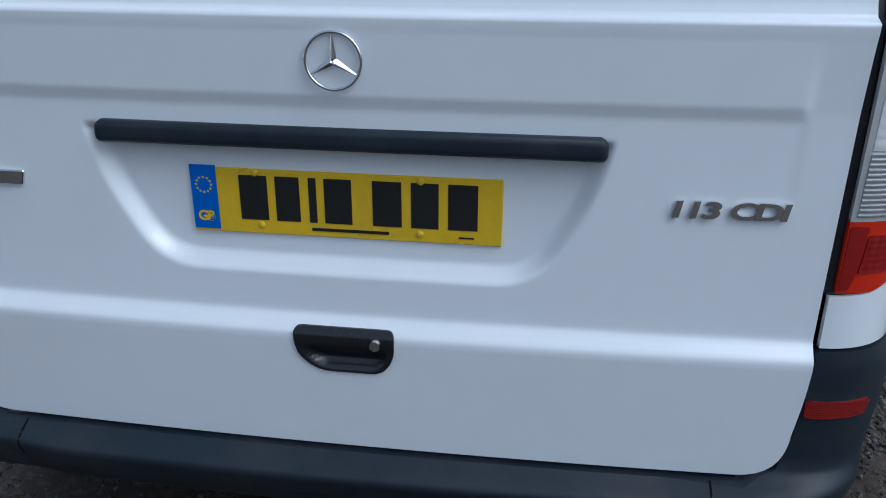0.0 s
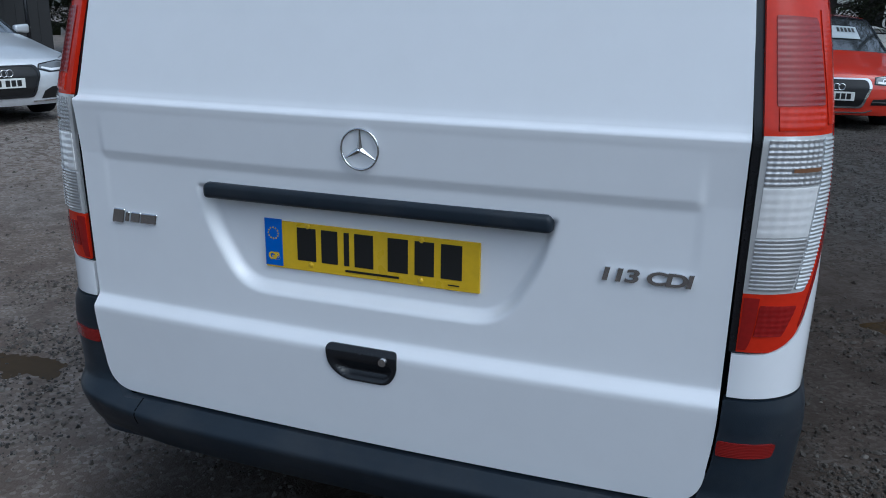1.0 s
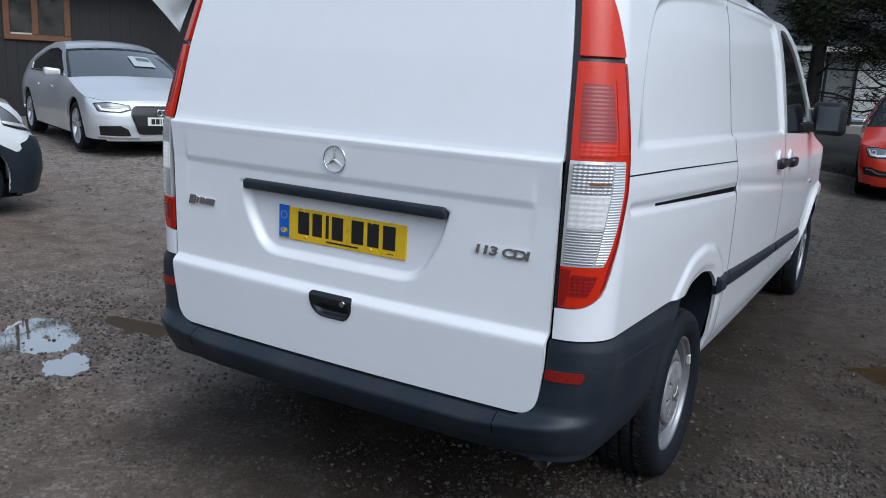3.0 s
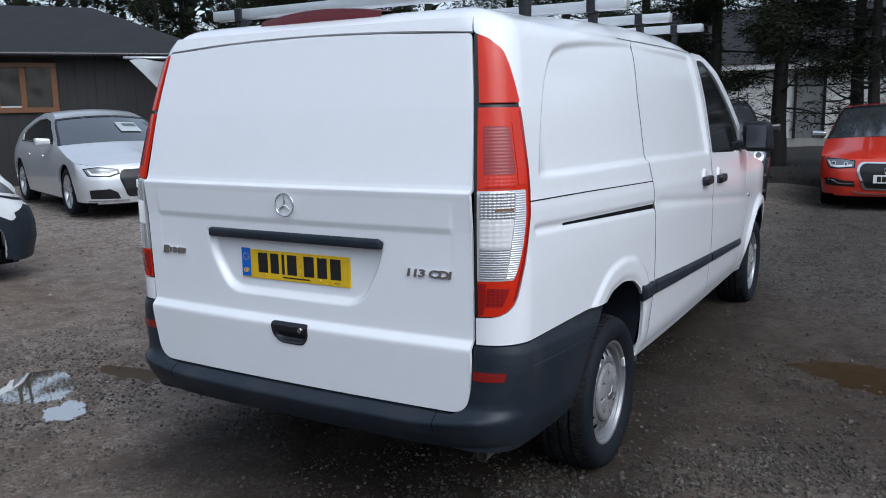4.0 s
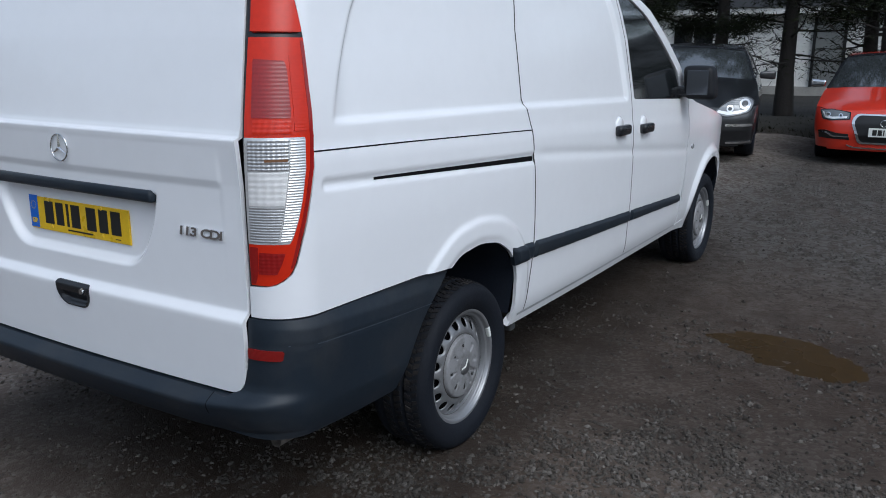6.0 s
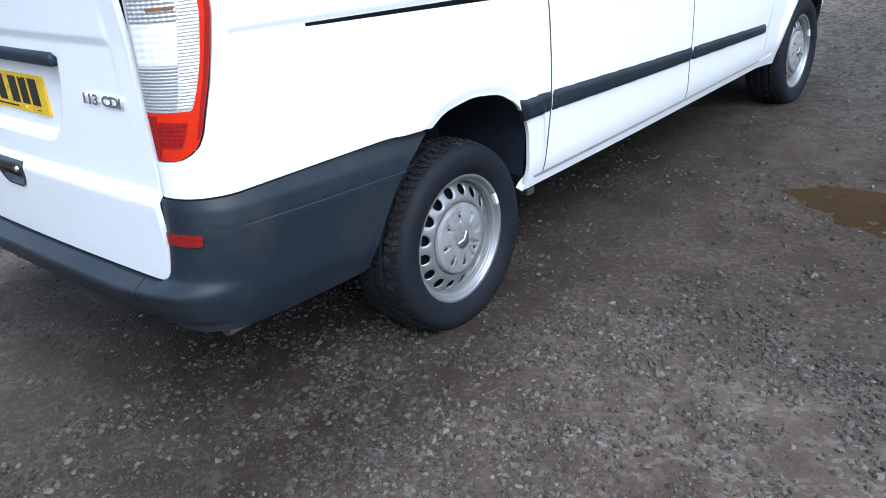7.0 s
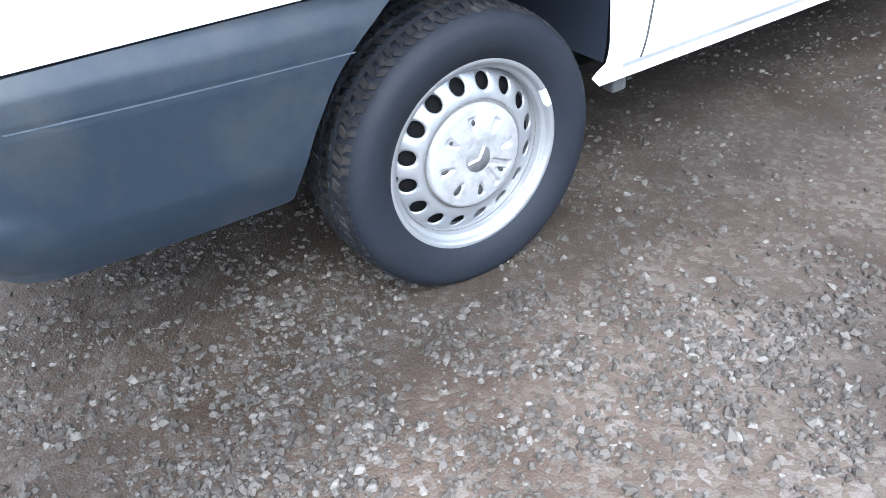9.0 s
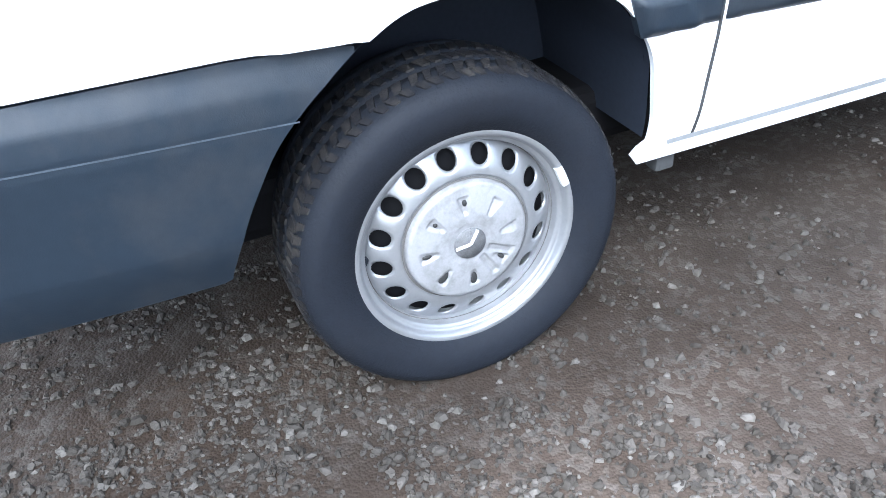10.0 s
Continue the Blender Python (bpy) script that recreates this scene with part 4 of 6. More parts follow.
    for i in range(76):
        for row, (xo, xi, ro, ri, skew) in enumerate(((-0.003, -0.022, 0.3545, 0.3600, 0.020), (-0.026, -0.050, 0.3610, T, -0.022), (-0.070, -0.098, T, T, 0.022), (-0.114, -0.148, T, T, -0.022))):
            a = 2 * math.pi * (i + 0.5 * (row % 2) + 0.10 * math.sin(i * 2.3 + row)) / 76
            da = 0.027 + 0.003 * math.sin(i * 1.7 + row * 2)
            o = len(vs)
            for px, pr, pa, wide in ((xo, ro, 0, 0.72), (xi, ri, skew, 1.0)):
                for dr in (0.0045, -0.012):
                    for sgn in (-1, 1):
                        aa, r = a + pa + sgn * da * wide, pr + dr
                        vs.append((px, r * math.cos(aa), r * math.sin(aa)))
            fs += [(o, o + 1, o + 5, o + 4), (o, o + 4, o + 6, o + 2), (o + 1, o + 3, o + 7, o + 5), (o, o + 2, o + 3, o + 1), (o + 4, o + 5, o + 7, o + 6)]
    tb = mesh_ob("tread", turn(vs), fix(fs), M_TREAD, rim, smooth=False)
    tagged(tb, kind="stuff")
    return rim


M_RINGSHADE = material("brake_grime", (0.075, 0.072, 0.07), 0.8, vary=0.3, scale=60)
M_CHIP = material("cap_slot_dark", (0.014, 0.014, 0.014), 0.7, 0, 0.2, 30)
M_TREAD = material("tread_rubber", (0.008, 0.008, 0.010), 0.8, vary=0.3, scale=12, spec=0.2, bump=0.5, dirt=(0.050, 0.045, 0.040), dirt_amount=0.75, dirt_scale=16)
for s in (1, -1):
    steel_wheel(van, s * 0.900, HUB_R, HUB_Z, s)
    steel_wheel(van, s * 0.900, HUB_F, HUB_Z, s)
    bm = box_bm((min(s * 0.84, s * 0.885), 1.420, 0.322), (max(s * 0.84, s * 0.88), 1.466, 0.366), 0.008, 2)
    part("jacking_point", bm, M_JOINT, van, "grey jacking bracket under the sill")


# ---------------------------------------------------------------- ground
def ease(a, b, x):
    t = min(1.0, max(0.0, (x - a) / (b - a)))
    return t * t * (3 - 2 * t)


def rise(x, y):
    """The yard climbs a little towards the trees and the barn."""
    return max((0.05 + 0.11 * ease(1.0, -0.2, x)) * ease(4.5, 9.0, y), 0.10 * ease(-4.9, -6.6, x) * ease(3.0, 4.2, y))


PUDDLES = (
    # hollows in plan, depth, kind of water
    ([(-2.47, 0.17), (-2.73, 0.50), (-2.62, 0.73), (-2.40, 0.70), (-2.05, 0.52), (-1.98, 0.40), (-2.06, 0.24), (-2.30, 0.11)], 0.019, "left"),
    ([(-2.05, 0.45), (-1.78, 0.42), (-1.62, 0.17), (-1.86, 0.06), (-2.03, 0.20)], 0.018, "left"),
    ([(-2.42, 0.86), (-2.20, 1.00), (-1.90, 0.97), (-1.80, 0.78), (-2.06, 0.72), (-2.32, 0.80)], 0.024, "brown"),
    ([(1.30, 2.80), (1.58, 3.00), (1.90, 3.03), (2.15, 2.80), (2.30, 2.52), (2.00, 2.36), (1.72, 2.46), (1.55, 2.66)], 0.019, "right"),
)
POOLS = [([(x, y) for x, y in rounded(p, 0.14, 3)], d) for p, d, _ in PUDDLES]
LEVEL = -0.009


def chart(x0, x1, y0, y1, step=0.02):
    """Hollow depth and nearness on a fine raster, for quick reading."""
    xs, ys = np.arange(x0, x1, step), np.arange(y0, y1, step)
    gx, gy = np.meshgrid(xs, ys, indexing="ij")
    dip, near = np.zeros(gx.shape), np.zeros(gx.shape)
    for p, d in POOLS:
        if x0 - 0.5 < p[0][0] < x1 + 0.5:
            s = sdf(gx.ravel(), gy.ravel(), p).reshape(gx.shape)
            dip, near = np.maximum(dip, d * smoothstep(0.05, -0.09, s)), np.maximum(near, smoothstep(0.45, 0.10, s))
    return x0, y0, step, dip.tolist(), near.tolist()


CHARTS = [(-3.3, -1.0, -0.6, 1.6), (0.7, 2.9, 1.9, 3.7)]
RASTERS = [chart(*c) for c in CHARTS]


def basin(x, y):
    """Depth of a hollow at a place, and how near the place is to one (1 in it, 0 half a metre off)."""
    for (x0, x1, y0, y1), (_, _, st, dip, near) in zip(CHARTS, RASTERS):
        if x0 < x < x1 - 0.05 and y0 < y < y1 - 0.05:
            u, v = (x - x0) / st, (y - y0) / st
            i, j = int(u), int(v)
            a, b = u - i, v - j
            return tuple((t[i][j] * (1 - a) + t[i + 1][j] * a) * (1 - b) + (t[i][j + 1] * (1 - a) + t[i + 1][j + 1] * a) * b for t in (dip, near))
    return 0.0, 0.0


def ground_z(x, y):
    z = rise(x, y)
    if abs(x) < 30 and abs(y) < 40:
        rough = 0.010 * noise.noise((x * 0.9, y * 0.9, 0)) + 0.006 * noise.noise((x * 3.1, y * 3.1, 4)) - 0.004
        dip, near = basin(x, y)
        z += rough * (1 - near)
        if near > 0:
            z += near * (0.012 * noise.noise((x * 8, y * 8, 2)) + 0.008 * noise.noise((x * 24, y * 24, 6)) + 0.003) - dip
    return z


def depth_in(x, y):
    return 1.0 if basin(x, y)[0] > 0.010 else 0.0


def yard_tone(n, l, wander, xyz):
    """Light and shade painted by place: pale open gravel, brown mud by the van."""
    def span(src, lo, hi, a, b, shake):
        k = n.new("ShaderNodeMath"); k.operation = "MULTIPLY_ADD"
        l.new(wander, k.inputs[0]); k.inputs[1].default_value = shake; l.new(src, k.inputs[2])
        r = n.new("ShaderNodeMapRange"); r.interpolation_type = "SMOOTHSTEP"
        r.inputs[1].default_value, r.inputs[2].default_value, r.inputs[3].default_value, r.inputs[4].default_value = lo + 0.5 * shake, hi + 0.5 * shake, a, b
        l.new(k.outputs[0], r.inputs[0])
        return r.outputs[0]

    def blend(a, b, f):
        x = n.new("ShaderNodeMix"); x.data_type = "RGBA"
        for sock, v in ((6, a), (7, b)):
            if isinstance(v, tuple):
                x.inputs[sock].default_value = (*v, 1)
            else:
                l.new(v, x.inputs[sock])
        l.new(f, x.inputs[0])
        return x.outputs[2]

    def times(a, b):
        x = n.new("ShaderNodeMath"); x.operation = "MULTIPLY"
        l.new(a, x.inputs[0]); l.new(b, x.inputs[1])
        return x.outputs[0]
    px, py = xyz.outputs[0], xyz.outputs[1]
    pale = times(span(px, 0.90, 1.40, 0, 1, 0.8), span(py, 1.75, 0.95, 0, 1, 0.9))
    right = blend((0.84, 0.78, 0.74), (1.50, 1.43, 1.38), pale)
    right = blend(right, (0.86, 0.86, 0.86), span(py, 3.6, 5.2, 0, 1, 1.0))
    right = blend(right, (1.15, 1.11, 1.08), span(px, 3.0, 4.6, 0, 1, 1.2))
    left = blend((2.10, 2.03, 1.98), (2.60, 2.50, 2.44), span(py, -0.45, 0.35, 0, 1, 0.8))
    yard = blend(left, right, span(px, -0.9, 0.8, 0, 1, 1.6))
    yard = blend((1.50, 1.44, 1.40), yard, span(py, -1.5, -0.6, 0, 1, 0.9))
    # shade under the van, painted as a dark patch in its outline
    van_shade = times(times(span(px, -1.25, -0.85, 0, 1, 0.3), span(px, 1.25, 0.95, 0, 1, 0.3)), times(span(py, -0.45, 0.05, 0, 1, 0.3), span(py, 5.2, 4.9, 0, 1, 0.2)))
    return blend(yard, (0.62, 0.59, 0.57), van_shade)


def gravel():
    m = bpy.data.materials.new("wet_gravel")
    m.use_nodes = True
    n, l = m.node_tree.nodes, m.node_tree.links
    p = n["Principled BSDF"]
    tc = n.new("ShaderNodeTexCoord")

    def tex(kind, scale, detail=4):
        t = n.new(kind)
        t.inputs["Scale"].default_value = scale
        if "Detail" in t.inputs and kind.endswith("Noise"):
            t.inputs["Detail"].default_value = detail
        l.new(tc.outputs["Object"], t.inputs[0])
        return t

    def ramp(src, stops):
        r = n.new("ShaderNodeValToRGB")
        while len(r.color_ramp.elements) < len(stops):
            r.color_ramp.elements.new(0.5)
        for e, (pos, col) in zip(r.color_ramp.elements, stops):
            e.position, e.color = pos, (*col, 1)
        l.new(src, r.inputs[0])
        return r
    big, mid = tex("ShaderNodeTexNoise", 0.55, 6), tex("ShaderNodeTexNoise", 5.0, 8)
    cell = tex("ShaderNodeTexVoronoi", 62.0)
    fine = tex("ShaderNodeTexVoronoi", 150.0)
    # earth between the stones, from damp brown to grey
    earth = ramp(big.outputs[0], [(0.30, (0.046, 0.034, 0.026)), (0.50, (0.053, 0.043, 0.036)), (0.70, (0.060, 0.053, 0.048))])
    grain = ramp(mid.outputs[0], [(0.32, (0.78, 0.76, 0.75)), (0.52, (0.98, 0.98, 0.98)), (0.72, (1.18, 1.18, 1.18))])
    mul = n.new("ShaderNodeMix"); mul.data_type, mul.blend_type = "RGBA", "MULTIPLY"; mul.inputs[0].default_value = 1
    l.new(earth.outputs[0], mul.inputs[6]); l.new(grain.outputs[0], mul.inputs[7])
    # crushed stone chips
    sep = n.new("ShaderNodeSeparateColor"); l.new(cell.outputs["Color"], sep.inputs[0])
    chips = ramp(sep.outputs[0], [(0.55, (0, 0, 0)), (0.62, (0.25, 0.25, 0.25)), (1.0, (0.75, 0.75, 0.75))])
    patchy = ramp(mid.outputs[0], [(0.36, (0.15, 0.15, 0.15)), (0.58, (1, 1, 1))])
    k = n.new("ShaderNodeMix"); k.data_type, k.blend_type = "RGBA", "MULTIPLY"; k.inputs[0].default_value = 1
    l.new(chips.outputs[0], k.inputs[6]); l.new(patchy.outputs[0], k.inputs[7])
    mix = n.new("ShaderNodeMix"); mix.data_type = "RGBA"
    l.new(k.outputs[2], mix.inputs[0]); l.new(mul.outputs[2], mix.inputs[6]); mix.inputs[7].default_value = (0.105, 0.098, 0.091, 1)
    # coarser chips lie on the open yard beyond the van
    far = tex("ShaderNodeTexVoronoi", 26.0)
    sf = n.new("ShaderNodeSeparateColor"); l.new(far.outputs["Color"], sf.inputs[0])
    fr = ramp(sf.outputs[1], [(0.45, (0, 0, 0)), (0.55, (0.5, 0.5, 0.5)), (1.0, (1, 1, 1))])
    xyz = n.new("ShaderNodeSeparateXYZ"); l.new(tc.outputs["Object"], xyz.inputs[0])
    reach = n.new("ShaderNodeMapRange")
    reach.inputs[1].default_value, reach.inputs[2].default_value, reach.inputs[3].default_value, reach.inputs[4].default_value = 2.6, 5.0, 0.0, 0.75
    l.new(xyz.outputs[1], reach.inputs[0])
    kf = n.new("ShaderNodeMath"); kf.operation = "MULTIPLY"
    l.new(fr.outputs[0], kf.inputs[0]); l.new(reach.outputs[0], kf.inputs[1])
    mix2 = n.new("ShaderNodeMix"); mix2.data_type = "RGBA"
    l.new(kf.outputs[0], mix2.inputs[0]); l.new(mix.outputs[2], mix2.inputs[6]); mix2.inputs[7].default_value = (0.125, 0.120, 0.114, 1)
    toned = n.new("ShaderNodeMix"); toned.data_type, toned.blend_type = "RGBA", "MULTIPLY"; toned.inputs[0].default_value = 1
    l.new(mix2.outputs[2], toned.inputs[6]); l.new(yard_tone(n, l, big.outputs[0], xyz), toned.inputs[7])
    l.new(toned.outputs[2], p.inputs["Base Color"])
    rr = n.new("ShaderNodeMapRange")
    rr.inputs[1].default_value, rr.inputs[2].default_value = 0.35, 0.65
    rr.inputs[3].default_value, rr.inputs[4].default_value = 0.45, 0.85
    l.new(big.outputs[0], rr.inputs[0]); l.new(rr.outputs[0], p.inputs["Roughness"])
    p.inputs["Specular IOR Level"].default_value = 0.12
    h = n.new("ShaderNodeMath"); h.operation = "MULTIPLY_ADD"
    l.new(cell.outputs["Distance"], h.inputs[0]); h.inputs[1].default_value = -0.45; l.new(mid.outputs[0], h.inputs[2])
    h2 = n.new("ShaderNodeMath"); h2.operation = "MULTIPLY_ADD"
    l.new(fine.outputs["Distance"], h2.inputs[0]); h2.inputs[1].default_value = -0.5; l.new(h.outputs[0], h2.inputs[2])
    bp = n.new("ShaderNodeBump"); bp.inputs["Strength"].default_value, bp.inputs["Distance"].default_value = 0.5, 0.008
    l.new(h2.outputs[0], bp.inputs["Height"]); l.new(bp.outputs[0], p.inputs["Normal"])
    return m


M_GROUND = gravel()
near_x = np.concatenate([np.arange(-3.2, -1.1, 0.022), np.arange(0.9, 2.7, 0.05)])
near_y = np.concatenate([np.arange(-0.3, 1.45, 0.022), np.arange(2.1, 3.5, 0.05)])
wide = np.sinh(np.linspace(-6.0, 6.0, 221)) / math.sinh(6.0) * 420
GX = sorted(set(np.round(np.concatenate([wide + 0.3, near_x]), 4)))
GY = sorted(set(np.round(np.concatenate([wide + 1.6, near_y]), 4)))
n = len(GY)
verts = [(gx, gy, ground_z(gx, gy)) for gx in GX for gy in GY]
faces = [(i * n + j, (i + 1) * n + j, (i + 1) * n + j + 1, i * n + j + 1) for i in range(len(GX) - 1) for j in range(n - 1)]
ground = mesh_ob("ground", verts, faces, M_GROUND)
tagged(ground, "dark wet gravel yard with small stones and mud", "ground", kind="structure")


def water(name, colour, rough):
    clear = rough < 0.05
    m = material(name, colour, rough, vary=0.25, scale=1.5, spec=1.0 if clear else 0.05, rough_vary=rough * 0.5, bump=0.06, bump_scale=14, bump_dist=0.002)
    p = m.node_tree.nodes["Principled BSDF"]
    p.inputs["Coat Weight"].default_value, p.inputs["Coat IOR"].default_value, p.inputs["Coat Roughness"].default_value = (1.0, 5.0, rough) if clear else (0.02, 1.33, rough)
    return m


M_WATER = {"left": water("puddle_water", (0.130, 0.108, 0.080), 0.025), "brown": water("shallow_water", (0.045, 0.027, 0.010), 0.30), "right": water("muddy_water", (0.038, 0.023, 0.009), 0.28)}
SHEETS = (("left", [(-2.95, 0.02), (-2.95, 0.62), (-2.60, 0.80), (-2.36, 0.73), (-2.03, 0.60), (-1.60, 0.56), (-1.42, 0.25), (-1.50, -0.12), (-1.95, -0.08)], "shallow puddle mirroring the sky on stony mud"),
          ("brown", [(-2.50, 0.765), (-2.30, 1.10), (-1.80, 1.05), (-1.66, 0.68), (-2.02, 0.615), (-2.355, 0.745)], "shallow brown puddle on stony mud"),
          ("right", [(1.15, 2.80), (1.45, 3.25), (2.05, 3.22), (2.40, 2.90), (2.42, 2.50), (1.80, 2.38), (1.50, 2.60)], "brown muddy puddle on the gravel"))
for key, poly, text in SHEETS:
    bm = bmesh.new()
    bm.faces.new([bm.verts.new((x, y, LEVEL)) for x, y in poly][::-1])
    bmesh.ops.recalc_face_normals(bm, faces=bm.faces)
    for fc in bm.faces:
        if fc.normal.z < 0:
            fc.normal_flip()
    bmesh.ops.triangulate(bm, faces=bm.faces)
    tagged(part("puddle", bm, M_WATER[key]), text, "puddle")

# loose stones
M_STONE = bpy.data.materials.new("loose_stone")
M_STONE.use_nodes = True
sn, sl = M_STONE.node_tree.nodes, M_STONE.node_tree.links
geo, cr = sn.new("ShaderNodeNewGeometry"), sn.new("ShaderNodeValToRGB")
for pos, col in ((0.0, (0.034, 0.030, 0.026)), (0.5, (0.054, 0.049, 0.044)), (0.86, (0.074, 0.068, 0.062))):
    e = cr.color_ramp.elements.new(pos)
    e.color = (*col, 1)
cr.color_ramp.elements.remove(cr.color_ramp.elements[0])
cr.color_ramp.elements[-1].color = (0.125, 0.118, 0.109, 1)
sl.new(geo.outputs["Random Per Island"], cr.inputs[0])
s_tc, s_big, s_xyz, s_mul = sn.new("ShaderNodeTexCoord"), sn.new("ShaderNodeTexNoise"), sn.new("ShaderNodeSeparateXYZ"), sn.new("ShaderNodeMix")
s_big.inputs["Scale"].default_value, s_big.inputs["Detail"].default_value = 0.55, 6
sl.new(s_tc.outputs["Object"], s_big.inputs[0]); sl.new(s_tc.outputs["Object"], s_xyz.inputs[0])
s_mul.data_type, s_mul.blend_type = "RGBA", "MULTIPLY"
s_mul.inputs[0].default_value = 0.62
# stones take on the yard's painted light and dark
sl.new(cr.outputs[0], s_mul.inputs[6]); sl.new(yard_tone(sn, sl, s_big.outputs[0], s_xyz), s_mul.inputs[7])
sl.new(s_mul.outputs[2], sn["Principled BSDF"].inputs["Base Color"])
sn["Principled BSDF"].inputs["Roughness"].default_value = 0.75
sn["Principled BSDF"].inputs["Specular IOR Level"].default_value = 0.2
RING = [(math.cos(k * math.pi / 3), math.sin(k * math.pi / 3)) for k in range(6)]
LUMP = np.array([(c, w, -0.35) for c, w in RING] + [(0.72 * c, 0.72 * w, 0.62) for c, w in RING] + [(0, 0, 0.9)], float)
LUMP_F = [(k, (k + 1) % 6, 6 + (k + 1) % 6, 6 + k) for k in range(6)] + [(6 + k, 6 + (k + 1) % 6, 12) for k in range(6)]


TENT = np.array([(math.cos(k * 1.2566), math.sin(k * 1.2566), -0.3) for k in range(5)] + [(0.1, 0, 0.8)], float)
TENT_F = [(k, (k + 1) % 5, 5) for k in range(5)]


def stones(name, count, region, small, large, label, keep, far=False, mat=None):
    rnd = np.random.RandomState(5 + count % 97)
    vs, fs, made = [], [], 0
    (x0, x1), (y0, y1) = region
    while made < count:
        x, y = rnd.uniform(x0, x1), rnd.uniform(y0, y1)
        if rnd.rand() > keep(x, y):
            continue
        r = small + (large - small) * rnd.rand() ** 3.2
        a = rnd.uniform(0, 6.28)
        sc = np.array([r * rnd.uniform(0.8, 1.4), r * rnd.uniform(0.7, 1.1), r * rnd.uniform(0.5, 0.95)])
        P = (TENT if far else LUMP) * sc * rnd.uniform(0.60, 1.30, (6 if far else 13, 1))
        tilt = rnd.uniform(-0.4, 0.4)
        ca, sa, ct, st = math.cos(a), math.sin(a), math.cos(tilt), math.sin(tilt)
        P = P @ np.array([[1, 0, 0], [0, ct, -st], [0, st, ct]]).T @ np.array([[ca, -sa, 0], [sa, ca, 0], [0, 0, 1]]).T
        z = ground_z(x, y) + 0.42 * sc[2]
        o = len(vs)
        vs += [(x + p[0], y + p[1], z + p[2]) for p in P]
        fs += [tuple(o + i for i in q) for q in (TENT_F if far else LUMP_F)]
        made += 1
    ob = mesh_ob(name, vs, fs, mat or M_STONE, smooth=False)
    return tagged(ob, label, "gravel", kind="stuff")


def drift(x, y):
    """Stones lie in drifts, few under the van and none in the water."""
    d = noise.noise((x * 1.7, y * 1.7, 3)) * 0.6 + noise.noise((x * 7, y * 7, 9)) * 0.6
    k = min(0.75, max(0.07, 0.36 + 1.25 * d))
    k *= 1 - 0.85 * ease(1.45, 0.95, abs(x)) * ease(0.9, 1.5, y) - 0.5 * ease(0.8, 0.5, abs(x)) * ease(-0.4, 0.0, y) * ease(1.5, 0.9, y) if y < 5.1 else 1.0
    k *= 1 - 0.72 * ease(0.9, 1.2, x) * ease(1.25, 1.9, y) * ease(4.6, 3.6, y)
    return 0.10 * k if depth_in(x, y) > 0 else k


# dark stones breaking the water
def shore(x, y):
    dip, near = basin(x, y)
    return 0.9 * near if dip < 0.013 else 0.30


stones("gravel_stones", 25000, ((0.3, 2.7), (-0.7, 3.2)), 0.0036, 0.0125, "loose grey stone chips on the yard", drift)
stones("gravel_stones", 14000, ((-3.5, 4.5), (-3.0, 9.5)), 0.005, 0.014, "loose grey stone chips on the yard", drift, True)
stones("gravel_stones", 5000, ((-11.0, 5.0), (0.5, 12.0)), 0.009, 0.024, "loose grey stones on the far yard", drift, True)
stones("gravel_stones", 26000, ((0.8, 6.0), (3.6, 11.5)), 0.005, 0.016, "loose grey stone chips on the open yard", drift, True)
stones("gravel_stones", 17000, ((-3.4, 0.4), (-1.6, 2.6)), 0.0036, 0.0115, "small stone chips pressed into the mud", drift)
M_WET = material("wet_stone", (0.034, 0.030, 0.027), 0.5, vary=0.5, scale=40, spec=0.4)
stones("puddle_stones", 1700, ((-2.95, -1.4), (-0.1, 1.2)), 0.003, 0.011, "dark wet stones in the puddle", shore, mat=M_WET)

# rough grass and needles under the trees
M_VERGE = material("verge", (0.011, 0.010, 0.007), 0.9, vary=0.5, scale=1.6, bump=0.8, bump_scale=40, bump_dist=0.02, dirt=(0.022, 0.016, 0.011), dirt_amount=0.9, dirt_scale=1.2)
vrows = []
for y in np.linspace(12.6, 24.8, 40):
    vrows.append([(x, y + 0.35 * noise.noise((x * 0.6, 2, 0)) * (y < 13), rise(x, y) - 0.03 + 0.09 * float(smoothstep(12.6, 14, np.float64(y))) + 0.05 * noise.noise((x, y, 1))) for x in np.linspace(-17, 17, 90)])
v, f = loft(vrows)
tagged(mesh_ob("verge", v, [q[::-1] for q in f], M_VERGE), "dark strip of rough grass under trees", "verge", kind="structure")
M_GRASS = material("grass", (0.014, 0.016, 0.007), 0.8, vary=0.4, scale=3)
rg = random.Random(3)
gv, gf = [], []
for _ in range(5000):
    x, y = rg.uniform(-12, 12), 12.7 + 5 * rg.random() ** 1.5
    z = rise(x, y) + 0.04
    a, h = rg.uniform(0, 6.28), rg.uniform(0.02, 0.07)
    o = len(gv)
    gv += [(x - 0.012 * math.cos(a), y - 0.012 * math.sin(a), z), (x + 0.012 * math.cos(a), y + 0.012 * math.sin(a), z), (x + rg.uniform(-0.05, 0.05), y + rg.uniform(-0.05, 0.05), z + h)]
    gf.append((o, o + 1, o + 2))
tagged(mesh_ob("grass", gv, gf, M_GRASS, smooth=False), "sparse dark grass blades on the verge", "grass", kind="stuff")


